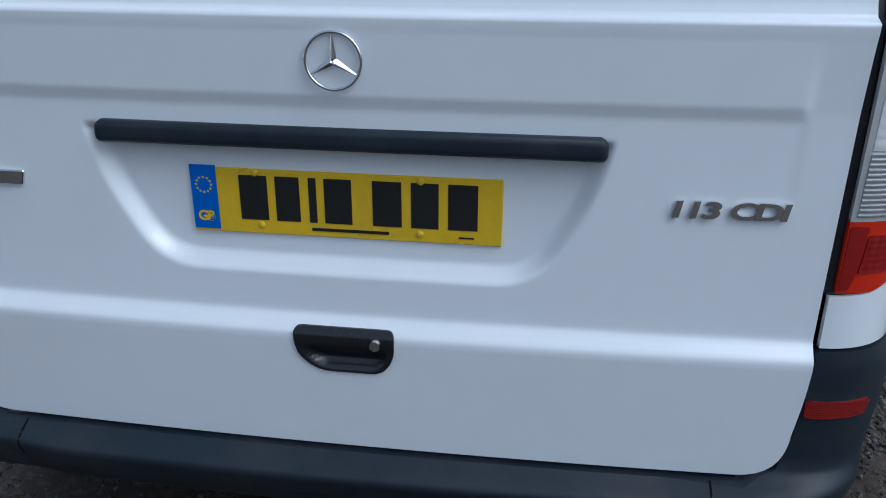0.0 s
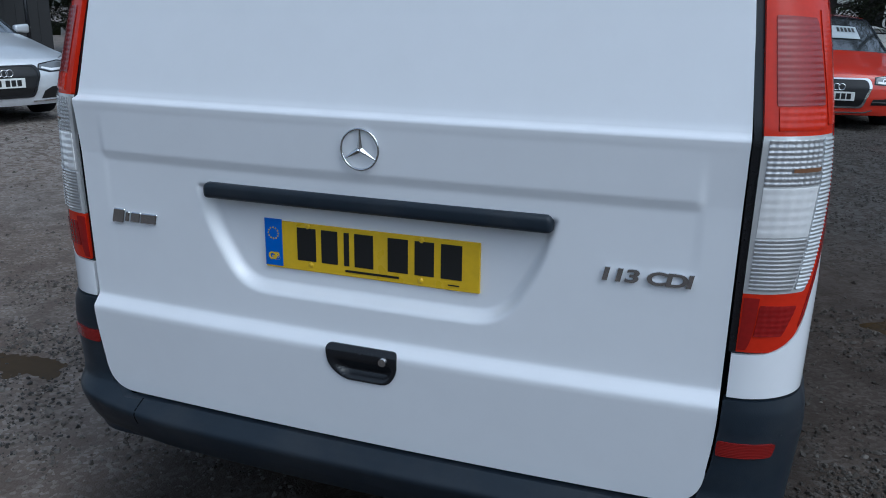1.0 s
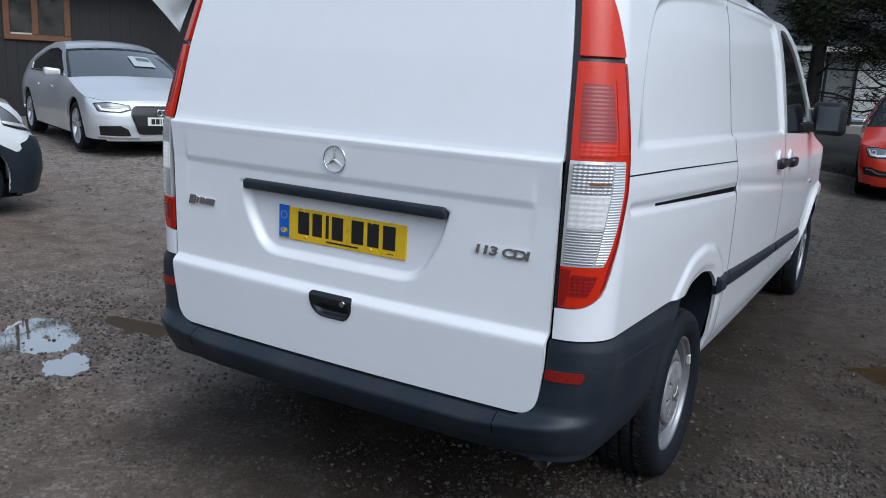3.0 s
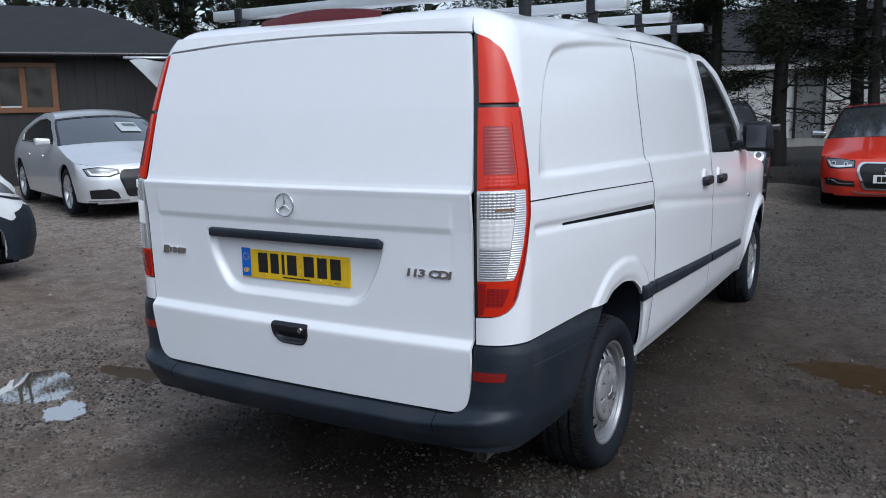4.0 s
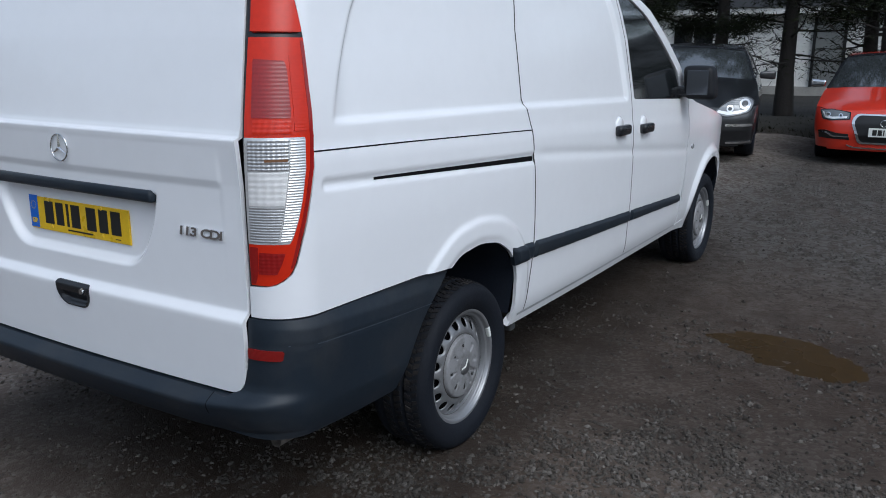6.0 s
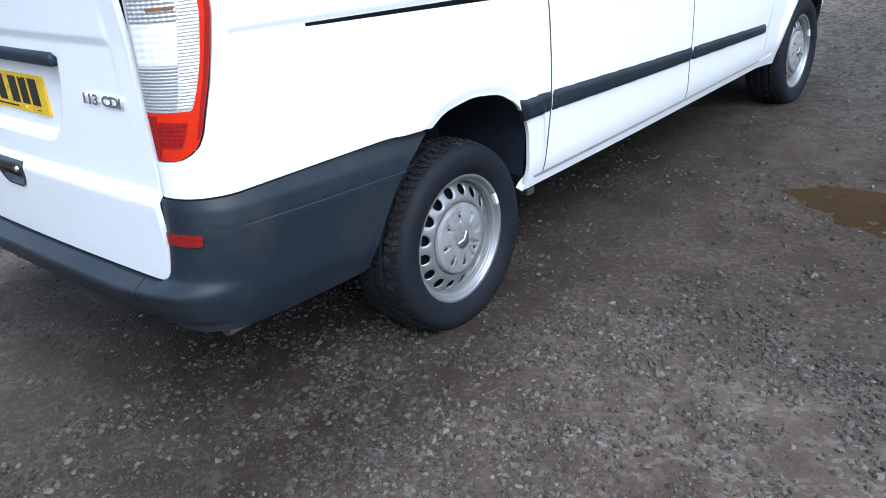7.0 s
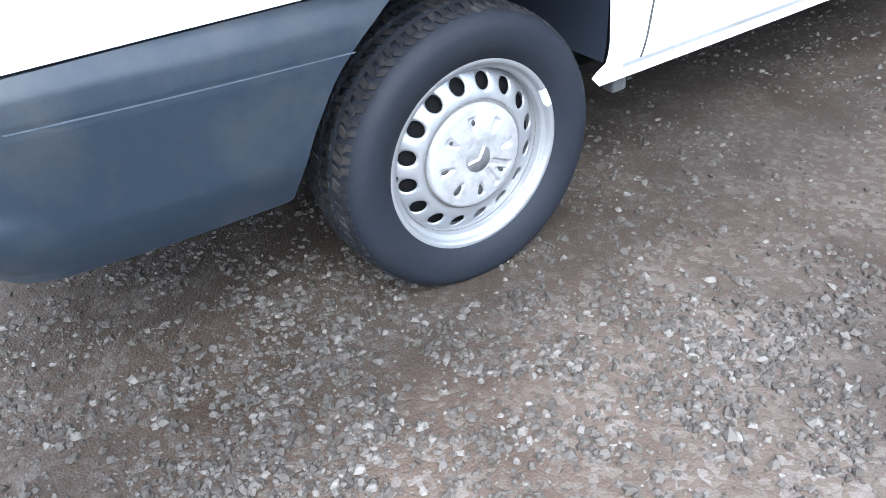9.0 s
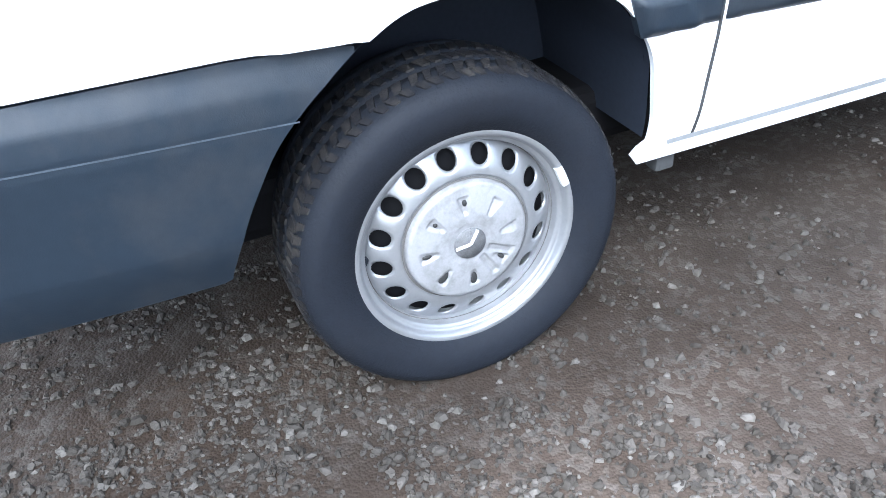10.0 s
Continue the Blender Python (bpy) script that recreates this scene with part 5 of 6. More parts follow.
# ---------------------------------------------------------------- parked cars
def car_wheel(parent, x, y, r, s, spokes=5, mat=None):
    """An alloy wheel with paired spokes and its tyre, the outer face towards s."""
    k = r / 0.32
    turn = lambda vs: [(x + s * a * k, y + b * k, r + c * k) for a, b, c in vs]
    fix = lambda fs: [q[::-1] for q in fs] if s < 0 else fs
    v, f = lathe([(-0.19, 0.22), (-0.03, 0.205), (-0.01, 0.225), (0.0, 0.232), (-0.004, 0.236)], 36)
    rim = mesh_ob("wheel", turn(v), fix([q[::-1] for q in f]), mat or M_ALLOY, parent, "silver alloy wheel")
    v, f = lathe([(-0.006, 0.228), (0.010, 0.25), (0.012, 0.285), (0.0, 0.31), (-0.02, 0.32), (-0.19, 0.32), (-0.21, 0.29), (-0.20, 0.22)], 40)
    mesh_ob("tyre", turn(v), fix([q[::-1] for q in f]), M_TYRE, rim)
    v, f = lathe([(-0.09, 0.22), (-0.09, 0.0)], 24)
    mesh_ob("brake_disc", turn(v), fix(f), M_BLACK, rim)
    v, f = lathe([(-0.03, 0.05), (-0.012, 0.045), (-0.010, 0.0)], 20)
    mesh_ob("hub", turn(v), fix(f), mat or M_ALLOY, rim)
    for i in range(spokes):
        for d in (-0.16, 0.16):
            a = 2 * math.pi * i / spokes + d
            bm = box_bm((-0.034, -0.013, 0.03), (-0.012, 0.013, 0.222), 0.005, 1)
            bm.transform(Matrix.Translation((x, y, r)) @ Matrix.Diagonal((s * k, k, k, 1)) @ pose(0, 0, 0, math.degrees(a)))
            part("spoke", bm, mat or M_ALLOY, rim)
    return rim


def build_car(name, label, place, turn, paint, L=4.5, W=0.90, H=1.41, fo=0.86, wb=2.64, r=0.32, hood=None, roof=None, boot=None, window=None, nose=0.70,
              grille=None, lamps=None, intakes=(), frame_mat=None, plate_z=0.50, cladding=None, sticker=None, mirror_mat=None, rings=True, lamp_rings=(), chrome_lines=(), base_z=None):
    car = thing(name, label, "car", (place[0], place[1], rise(*place) if base_z is None else base_z), turn)
    Zs = [0.10, 0.25, 0.45, 0.64, 0.78, 0.90, 0.99, 1.10, 1.25, 1.37, 1.46]
    Xs = [W * k for k in (0.93, 0.955, 0.99, 1.0, 0.985, 0.955, 0.905, 0.855, 0.795, 0.72, 0.63)]
    CA, CB = 0.30, 0.30
    CL = math.pi / 2 * math.sqrt((CA ** 2 + CB ** 2) / 2)

    def hw(z):
        return sum(np.interp(np.asarray(z, float) + k, Zs, Xs) for k in (-0.05, -0.025, 0, 0.025, 0.05)) / 5

    def fy(z):
        return np.interp(z, [0.1, 0.22, 0.40, 0.55, 0.68, 0.80, 1.5], [0.12, 0.04, 0.0, 0.01, 0.05, 0.16, 0.2])

    def qx(x, z):
        s0 = hw(z) - CA
        th = np.arcsin(np.clip((np.abs(x) - s0) / CA, 0, 1))
        return np.where(np.abs(x) <= s0, np.abs(x), s0 + th / (math.pi / 2) * CL)

    def qy(y, z):
        return hw(z) - CA + CL + y - CB - fy(z)

    def bs(q, z):
        w = hw(z)
        s0 = w - CA
        th = np.clip((q - s0) / CL, 0, 1) * math.pi / 2
        x = np.where(q < s0, q, s0 + CA * np.sin(th))
        y = fy(z) + CB * (1 - np.cos(th)) + np.maximum(q - s0 - CL, 0) - 0.08 * np.clip(1 - (q / 0.8) ** 2, 0, 1)
        x = x * (1 - 0.16 * np.clip((y - L + 0.9) / 0.9, 0, 1.2) ** 2)
        return np.stack([x, y, z], -1)

    def sk(q, z, d):
        e = 1e-3
        sg = np.where(q < 0, -1.0, 1.0)
        a = np.abs(q)
        p = bs(a, z)
        n = np.cross(bs(a + e, z) - p, bs(a, z + e) - p)
        n /= np.linalg.norm(n, axis=-1, keepdims=True)
        p = p + n * np.asarray(d)[..., None]
        p[..., 0] *= sg
        return p
    oy = lambda pts, closed=True: [(float(qy(y, z)), z) for y, z in densify(pts, 0.05, closed)]
    ox = lambda pts: [(float(math.copysign(qx(x, z), x)), z) for x, z in pts]
    up = lambda d0: (lambda q, z, d: sk(q, z, d + d0))

    XF = W - 0.20
    arches = [oy(arch(c, r * 1.17, r * 1.17, 26, r + 0.01)) for c in (fo, fo + wb)]
    # front face
    face = ox([(-XF, 0.20), (XF, 0.20), (XF, nose)] + [(x, nose + 0.015 * (1 - (x / XF) ** 2)) for x in np.linspace(XF * 0.8, -XF * 0.8, 9)] + [(-XF, nose)])
    patch("front_bumper", sk, face, paint, car, 0.03, rim=0.02)
    zb = 0.22
    tail = [(L - 0.10, hood[-1][1]), (L - 0.02, 0.80), (L - 0.03, 0.50), (L - 0.12, zb)]
    top = hood + roof + boot
    outline = ox([(XF, zb), (XF, nose)]) + oy(top + [tail[1], tail[2], tail[3], (fo + 0.3, zb), (0.40, zb)], False)
    for side in (False, True):
        body = patch("body_side", sk, [(float(a), float(b)) for a, b in outline][::-1], paint, car, 0.03, holes=arches + [oy(window)], rim=0.03, mirror=side)
        pane = patch("side_window", up(-0.010), oy(window), M_GLASS, body, 0.06, rim=0, mirror=side)
        lower = [window[0], window[-1]]
        patch("window_strip", up(0.006), oy([(lower[0][0] - 0.02, lower[0][1] - 0.022), (lower[1][0] + 0.02, lower[1][1] - 0.022), (lower[1][0] + 0.02, lower[1][1] - 0.004), (lower[0][0] - 0.02, lower[0][1] - 0.004)]), M_CHROME if rings else M_GLOSS, body, 0.008, rim=0.008, mirror=side)
        by = fo + 1.62
        low_z, high_z = np.interp(by, [window[0][0], window[-1][0]], [window[0][1], window[-1][1]]), float(np.interp(by, [p[0] for p in window[:4]], [p[1] for p in window[:4]]))
        patch("pillar", up(-0.004), oy([(by - 0.03, low_z), (by + 0.06, low_z), (by + 0.05, high_z), (by - 0.04, high_z)]), M_GLOSS, pane, 0.03, rim=0.004, mirror=side)
        for hy in (fo + 1.30, fo + 2.16):
            patch("door_handle", up(0.012), oy([(hy - 0.09, 0.80), (hy + 0.09, 0.81), (hy + 0.09, 0.835), (hy - 0.09, 0.825)]), paint, body, 0.015, rim=0.016, mirror=side)
        patch("door_seam", up(0.0015), oy([(fo + 0.62, 0.34), (fo + 0.627, 0.34), (fo + 0.60, 0.90), (fo + 0.593, 0.90)]), M_BLACK, body, 0.012, rim=0, mirror=side)
        patch("door_seam", up(0.0015), oy([(fo + 2.42, 0.72), (fo + 2.427, 0.72), (fo + 2.40, 0.96), (fo + 2.393, 0.96)]), M_BLACK, body, 0.012, rim=0, mirror=side)
        patch("door_seam", up(0.0015), oy([(fo + 1.55, 0.30), (fo + 1.556, 0.30), (fo + 1.49, 0.93), (fo + 1.484, 0.93)]), M_BLACK, body, 0.012, rim=0, mirror=side)
        if cladding:
            for poly in cladding:
                patch("cladding", up(0.008), [(float(a), float(b)) for a, b in (ox(poly[1]) if poly[0] == "x" else oy(poly[1]))], M_TRIM, body, 0.025, holes=arches, rim=0.02, mirror=side, label="black plastic cladding")

    def edge(y, z):
        return float(bs(np.array([float(qy(y, z))]), np.array([float(z)]))[0, 0])

    def row(y, z, crown, bow, w=None, n=25):
        w = w or edge(y, z)
        return [(u * w, y - bow * (1 - u * u), z + crown * (1 - u * u)) for u in np.linspace(-1, 1, n)]
    first = [tuple(bs(qx(np.array([abs(x)]), np.array([nose]))[0:1], np.array([nose + 0.012 * (1 - (x / XF) ** 2)]))[0]) for x in np.linspace(-XF, XF, 25)]
    first = [(u * XF, p[1], p[2]) for u, p in zip(np.linspace(-1, 1, 25), first)]
    rows = [first] + [row(y, z, 0.035 + 0.02 * k / len(hood), 0.22 + 0.06 * k / len(hood)) for k, (y, z) in enumerate(hood)]
    v, f = loft(rows)
    mesh_ob("bonnet", v, f, paint, car)
    (ay, az), (ry, rz) = hood[-1], roof[0]
    shield = [row(ay + (ry - ay) * t - 0.02, az + (rz - az) * (t + 0.10 * t * (1 - t)) - 0.004, 0.05, 0.28 - 0.14 * t, n=25) for t in np.linspace(0, 1, 9)]
    v, f = loft(shield)
    screen = mesh_ob("windscreen", v, f, M_SCREEN, car, "dark reflecting windscreen")
    for pick in (lambda k: [Vector(r[k]) for r in shield], lambda k: [Vector(r[-1 - k]) for r in shield], lambda k: [Vector(p) for p in shield[-1 - k]]):
        outer, inner = pick(0), pick(1)
        v, f = loft([[tuple(p + Vector((0, -0.005, 0.005))) for p in outer], [tuple(p.lerp(q, 0.5) + Vector((0, -0.005, 0.005))) for p, q in zip(outer, inner)]])
        mesh_ob("screen_border", v, f, M_GLOSS, screen)
    v, f = loft([row(ry, rz, 0.045, 0.14)] + [row(y, z, 0.045, 0.14 - 0.14 * k / len(roof)) for k, (y, z) in enumerate(roof)])
    mesh_ob("roof", v, f, paint, car)
    (by, bz), (cy, cz) = roof[-1], boot[0]
    v, f = loft([row(by, bz, 0.045, 0.0), row((by + cy) / 2, (bz + cz) / 2 + 0.01, 0.045, -0.06), row(cy, cz, 0.03, -0.12)])
    mesh_ob("rear_window", v, f, M_GLASS, car)
    v, f = loft([row(y, z, 0.03, -0.12) for y, z in boot] + [row(y, z, 0.0, -0.10) for y, z in tail[1:]])
    mesh_ob("boot", v, f, paint, car)
    part("floorpan", box_bm((-W * 0.86, 0.25, 0.17), (W * 0.86, L - 0.25, 0.30)), M_BLACK, car)
    for c in (fo, fo + wb):
        part("wheel_well", box_bm((-W * 0.80, c - r * 1.3, 0.25), (W * 0.80, c + r * 1.3, 0.66)), M_BLACK, car)
        for s in (-1, 1):
            car_wheel(car, s * (W - 0.035), c, r, s)
    # mirrors
    for s in (-1, 1):
        bm = box_bm((0, -0.05, -0.060), (0.21, 0.07, 0.060), 0.038, 4)
        for vtx in bm.verts:
            vtx.co.z *= 0.72 + 0.28 * min(1.0, vtx.co.x / 0.12)
            vtx.co.y += 0.25 * vtx.co.x
        bm.transform(Matrix.Translation((s * (W - 0.04), ay + 0.22, az + 0.06)) @ Matrix.Diagonal((s, 1, 1, 1)))
        if s < 0:
            bmesh.ops.reverse_faces(bm, faces=bm.faces)
        part("door_mirror", bm, mirror_mat or paint, car, "", True)
    # face details
    if grille:
        if frame_mat:
            ring_out = ox(rounded(grille, 0.05))
            inner = ox(rounded([(x * 0.93, 0.49 + (z - 0.49) * 0.89) for x, z in grille], 0.05))
            patch("grille_frame", up(0.014), ring_out, frame_mat, car, 0.012, holes=[inner], rim=0.02, label="bright grille surround")
        gr = patch("grille", up(0.008), ox(rounded(grille, 0.05)), M_GRILLE, car, 0.02, rim=0.012, label="black radiator grille")
        for k in range(7):
            gz = 0.335 + 0.044 * k
            gw = 0.90 * float(np.interp(gz, [0.295, 0.57, 0.67], [0.37, 0.47, 0.42]))
            patch("slat", up(0.011), ox([(-gw, gz - 0.007), (gw, gz - 0.007), (gw, gz + 0.007), (-gw, gz + 0.007)] if gw < 0.2 else [(u * gw, gz - 0.007) for u in np.linspace(-1, 1, 9)] + [(u * gw, gz + 0.007) for u in np.linspace(1, -1, 9)]), M_GLOSS, gr, 0.012, rim=0.008)
    for poly in lamps or ():
        for side in (False, True):
            lamp = patch("headlamp", up(0.010), ox(poly), M_HEAD, car, 0.012, rim=0.016, mirror=side, label="clear headlamp")
            mx, mz = sum(p[0] for p in poly) / len(poly), sum(p[1] for p in poly) / len(poly)
            patch("running_light", up(0.0125), ox([(mx + (x - mx) * 0.86, mz + (z - mz) * 0.80 - 0.004) for x, z in poly]), M_CHROMEL, lamp, 0.010, holes=[ox([(mx + (x - mx) * 0.80, mz + (z - mz) * 0.62 + 0.012) for x, z in poly])], rim=0.003, mirror=side)
            patch("lamp_rim", up(0.006), ox([(x + (0.015 if x > sum(p[0] for p in poly) / len(poly) else -0.015), z + (0.012 if z > sum(p[1] for p in poly) / len(poly) else -0.012)) for x, z in poly]), M_GLOSS, lamp, 0.02, rim=0.01, mirror=side)
            for cx, cz, cr in lamp_rings:
                patch("lamp_bowl", up(0.016), ox([(cx + cr * math.cos(t), cz + cr * math.sin(t)) for t in np.linspace(0, 6.2, 18)]), M_CHROME, lamp, 0.012, rim=0.004, mirror=side)
                patch("lamp_glass", up(0.019), ox([(cx + cr * 0.6 * math.cos(t), cz + cr * 0.6 * math.sin(t)) for t in np.linspace(0, 6.2, 18)]), M_GLASS, lamp, 0.012, rim=0.003, mirror=side)
    for poly in intakes:
        for side in (False, True):
            patch("air_intake", up(0.006), ox(poly), M_GRILLE, car, 0.02, rim=0.01, mirror=side)
    for poly in chrome_lines:
        for side in (False, True):
            patch("trim_strip", up(0.016), ox(poly), M_CHROME, car, 0.008, rim=0.01, mirror=side)
    if plate_z:
        y0 = float(bs(np.array([0.0]), np.array([plate_z]))[0, 1])
        pl = part("number_plate", box_bm((-0.26, y0 - 0.030, plate_z - 0.056), (0.26, y0 - 0.014, plate_z + 0.056), 0.003, 1), M_PLATEW, car, "white number plate")
        for cx, w in ((-0.19, 0.05), (-0.13, 0.05), (-0.085, 0.015), (-0.035, 0.05), (0.06, 0.05), (0.125, 0.05), (0.19, 0.05)):
            part("character_bar", box_bm((cx - w / 2, y0 - 0.0325, plate_z - 0.036), (cx + w / 2, y0 - 0.029, plate_z + 0.036)), M_INK, pl)
        if rings:
            for cx in (-0.094, -0.031, 0.031, 0.094):
                vv, ff = [], []
                for i in range(24):
                    a = 2 * math.pi * i / 24
                    for k in range(6):
                        b = 2 * math.pi * k / 6
                        rr = 0.040 + 0.007 * math.cos(b)
                        vv.append((cx + rr * math.cos(a), y0 - 0.022 + 0.007 * math.sin(b), plate_z + 0.115 + rr * math.sin(a)))
                        ff.append((i * 6 + k, i * 6 + (k + 1) % 6, (i + 1) % 24 * 6 + (k + 1) % 6, (i + 1) % 24 * 6 + k))
                mesh_ob("emblem_ring", vv, ff, M_CHROME, car)
    if sticker:
        u0, t0, su, st = sticker

        def on_screen(u, t, lift=0.012):
            i, j = min(7, int(t * 8)), min(23, int((u + 1) * 12))
            a, b = t * 8 - i, (u + 1) * 12 - j
            p = [Vector(shield[i + m][j + k]) for m in (0, 1) for k in (0, 1)]
            q = p[0].lerp(p[1], b).lerp(p[2].lerp(p[3], b), a)
            return q + Vector((0, -lift, lift))
        v, f = loft([[on_screen(u0 + du, t0 + dt) for du in np.linspace(0, su, 6)] for dt in np.linspace(0, st, 4)])
        price = mesh_ob("price_sheet", v, f, M_PAPER, car, "white price sheet behind the windscreen")
        for k in range(5):
            uu = u0 + su * (0.30 + 0.13 * k)
            v, f = loft([[on_screen(uu + du, t0 + dt, 0.015) for du in (0, su * 0.08)] for dt in (st * 0.5, st * 0.85)])
            mesh_ob("price_bar", v, f, M_INK, price)
    return car


def car_paint(name, colour, metal, rough=0.3):
    return material(name, colour, rough, metal, 0.04, 2.0, coat=0.9, dirt=(0.2, 0.19, 0.17), dirt_amount=0.06, dirt_scale=3, rough_vary=0.05)


M_ALLOY = material("alloy", (0.55, 0.56, 0.58), 0.3, 0.8, 0.08)
M_SCREEN = material("windscreen_glass", (0.035, 0.040, 0.043), 0.05, vary=0.1, coat=1.0, rough_vary=0.02, spec=1.0)
M_SCREEN.node_tree.nodes["Principled BSDF"].inputs["Coat IOR"].default_value = 2.2
M_GRILLE = material("grille_black", (0.010, 0.010, 0.011), 0.35, bump=0.3, bump_scale=60)
M_HEAD = ribbed("headlamp_lens", (0.20, 0.21, 0.22), 0.10, 14, 0.0012, metal=0.5)
M_PAPER = material("paper", (0.40, 0.44, 0.46), 0.6, vary=0.08)
P_RED, P_SILVER = car_paint("red_paint", (0.56, 0.028, 0.010), 0.0), car_paint("silver_paint", (0.68, 0.70, 0.73), 0.45, 0.34)
P_DARK, P_WHITE2 = car_paint("black_paint", (0.012, 0.013, 0.016), 0.2), car_paint("gloss_white_paint", (0.74, 0.76, 0.77), 0.0)
HEX = [(-0.42, 0.670), (0.42, 0.670), (0.47, 0.57), (0.37, 0.295), (-0.37, 0.295), (-0.47, 0.57)]

build_car("red_car", "red saloon car with black grille facing the yard", (1.73, 10.30), 4.5, P_RED, L=4.46, W=0.93, fo=0.86, wb=2.64, r=0.325, nose=0.70,
          hood=[(0.34, 0.735), (0.70, 0.80), (1.15, 0.90), (1.32, 0.935)], roof=[(2.12, 1.385), (2.45, 1.41), (2.95, 1.395), (3.20, 1.36)], boot=[(3.85, 1.09), (4.20, 1.06), (4.36, 1.02)],
          window=[(1.58, 0.985), (2.16, 1.31), (2.6, 1.345), (3.10, 1.325), (3.52, 1.12), (3.42, 1.0)], grille=HEX, frame_mat=M_CHROME,
          lamps=[[(0.50, 0.605), (0.70, 0.585), (0.80, 0.60), (0.84, 0.69), (0.70, 0.705), (0.50, 0.675)]],
          intakes=[[(0.47, 0.335), (0.84, 0.345), (0.85, 0.44), (0.76, 0.45), (0.62, 0.415), (0.49, 0.41)]], chrome_lines=[[(0.48, 0.385), (0.66, 0.385), (0.74, 0.425), (0.85, 0.435), (0.85, 0.420), (0.75, 0.410), (0.67, 0.370), (0.48, 0.370)], [(0.0, 0.245), (0.40, 0.250), (0.50, 0.280), (0.50, 0.265), (0.41, 0.235), (0.0, 0.230)]],
          lamp_rings=((0.745, 0.648, 0.030), (0.60, 0.638, 0.026)), plate_z=0.445, sticker=(0.10, 0.30, 0.52, 0.36), mirror_mat=M_CHROME)
build_car("silver_car", "silver metallic five-door coupe parked beside the dark barn", (-7.45, 5.70), 68.8, P_SILVER, L=4.71, W=0.95, fo=0.89, wb=2.81, r=0.335, nose=0.725,
          hood=[(0.34, 0.765), (0.75, 0.835), (1.25, 0.940), (1.46, 0.980)], roof=[(2.22, 1.365), (2.42, 1.43), (2.72, 1.475), (3.10, 1.465), (3.45, 1.39)], boot=[(4.25, 1.09), (4.50, 1.06), (4.61, 1.03)],
          window=[(1.70, 1.015), (2.34, 1.335), (2.75, 1.385), (3.2, 1.36), (3.85, 1.14), (3.75, 1.035)], grille=HEX, frame_mat=M_GLOSS,
          lamps=[[(0.46, 0.625), (0.60, 0.585), (0.83, 0.60), (0.87, 0.68), (0.70, 0.70), (0.48, 0.665)]],
          intakes=[[(0.46, 0.27), (0.82, 0.28), (0.84, 0.40), (0.60, 0.41), (0.50, 0.36)]], chrome_lines=[[(0.35, 0.255), (0.84, 0.262), (0.84, 0.245), (0.35, 0.235)]],
          plate_z=0.47, base_z=0.13, sticker=(0.10, 0.32, 0.42, 0.36))
build_car("black_car", "black low sports saloon with round headlamps under the trees", (-0.58, 8.7), 10.5, P_DARK, L=4.97, W=0.965, fo=0.95, wb=2.92, r=0.35, nose=0.66,
          hood=[(0.34, 0.70), (0.75, 0.80), (1.25, 0.92), (1.50, 0.96)], roof=[(2.30, 1.36), (2.75, 1.41), (3.20, 1.40), (3.60, 1.33)], boot=[(4.40, 1.08), (4.72, 1.02), (4.86, 0.96)],
          window=[(1.75, 1.0), (2.40, 1.32), (2.8, 1.36), (3.35, 1.33), (4.0, 1.10), (3.9, 1.02)],
          lamps=[rounded([(0.44, 0.60), (0.62, 0.56), (0.86, 0.62), (0.91, 0.74), (0.80, 0.80), (0.62, 0.74)], 0.05)], lamp_rings=((0.80, 0.71, 0.06), (0.64, 0.655, 0.04)),
          intakes=[[(0.20, 0.24), (0.88, 0.25), (0.88, 0.44), (0.20, 0.46)]], chrome_lines=[[(0.60, 0.475), (0.90, 0.48), (0.90, 0.45), (0.60, 0.445)], [(0.62, 0.26), (0.90, 0.27), (0.90, 0.245), (0.62, 0.235)]], plate_z=0, rings=False)
build_car("white_car", "white car with black plastic bumper and arches", (-6.22, 2.62), 178.0, P_WHITE2, L=4.2, W=0.89, fo=0.78, wb=2.6, r=0.32, nose=0.86, base_z=0.0,
          hood=[(0.34, 1.00), (0.60, 1.06), (1.05, 1.12), (1.20, 1.14)], roof=[(1.95, 1.50), (2.4, 1.55), (3.2, 1.54), (3.6, 1.50)], boot=[(4.0, 1.15), (4.08, 1.06), (4.1, 1.02)],
          window=[(1.45, 1.16), (2.05, 1.45), (2.5, 1.49), (3.3, 1.47), (3.6, 1.20), (3.5, 1.16)],
          lamps=[[(0.62, 0.74), (0.82, 0.79), (0.884, 0.84), (0.8895, 0.98), (0.886, 1.00), (0.80, 0.86)]],
          cladding=[("x", [(0.30, 0.20), (0.885, 0.20), (0.886, 0.66), (0.80, 0.72), (0.60, 0.66), (0.30, 0.60)]), ("y", [(0.20, 0.22), (0.20, 0.72), (0.34, 0.58), (0.50, 0.66), (0.78, 0.76), (1.10, 0.66), (1.26, 0.22)])],
          plate_z=0.40, rings=False)


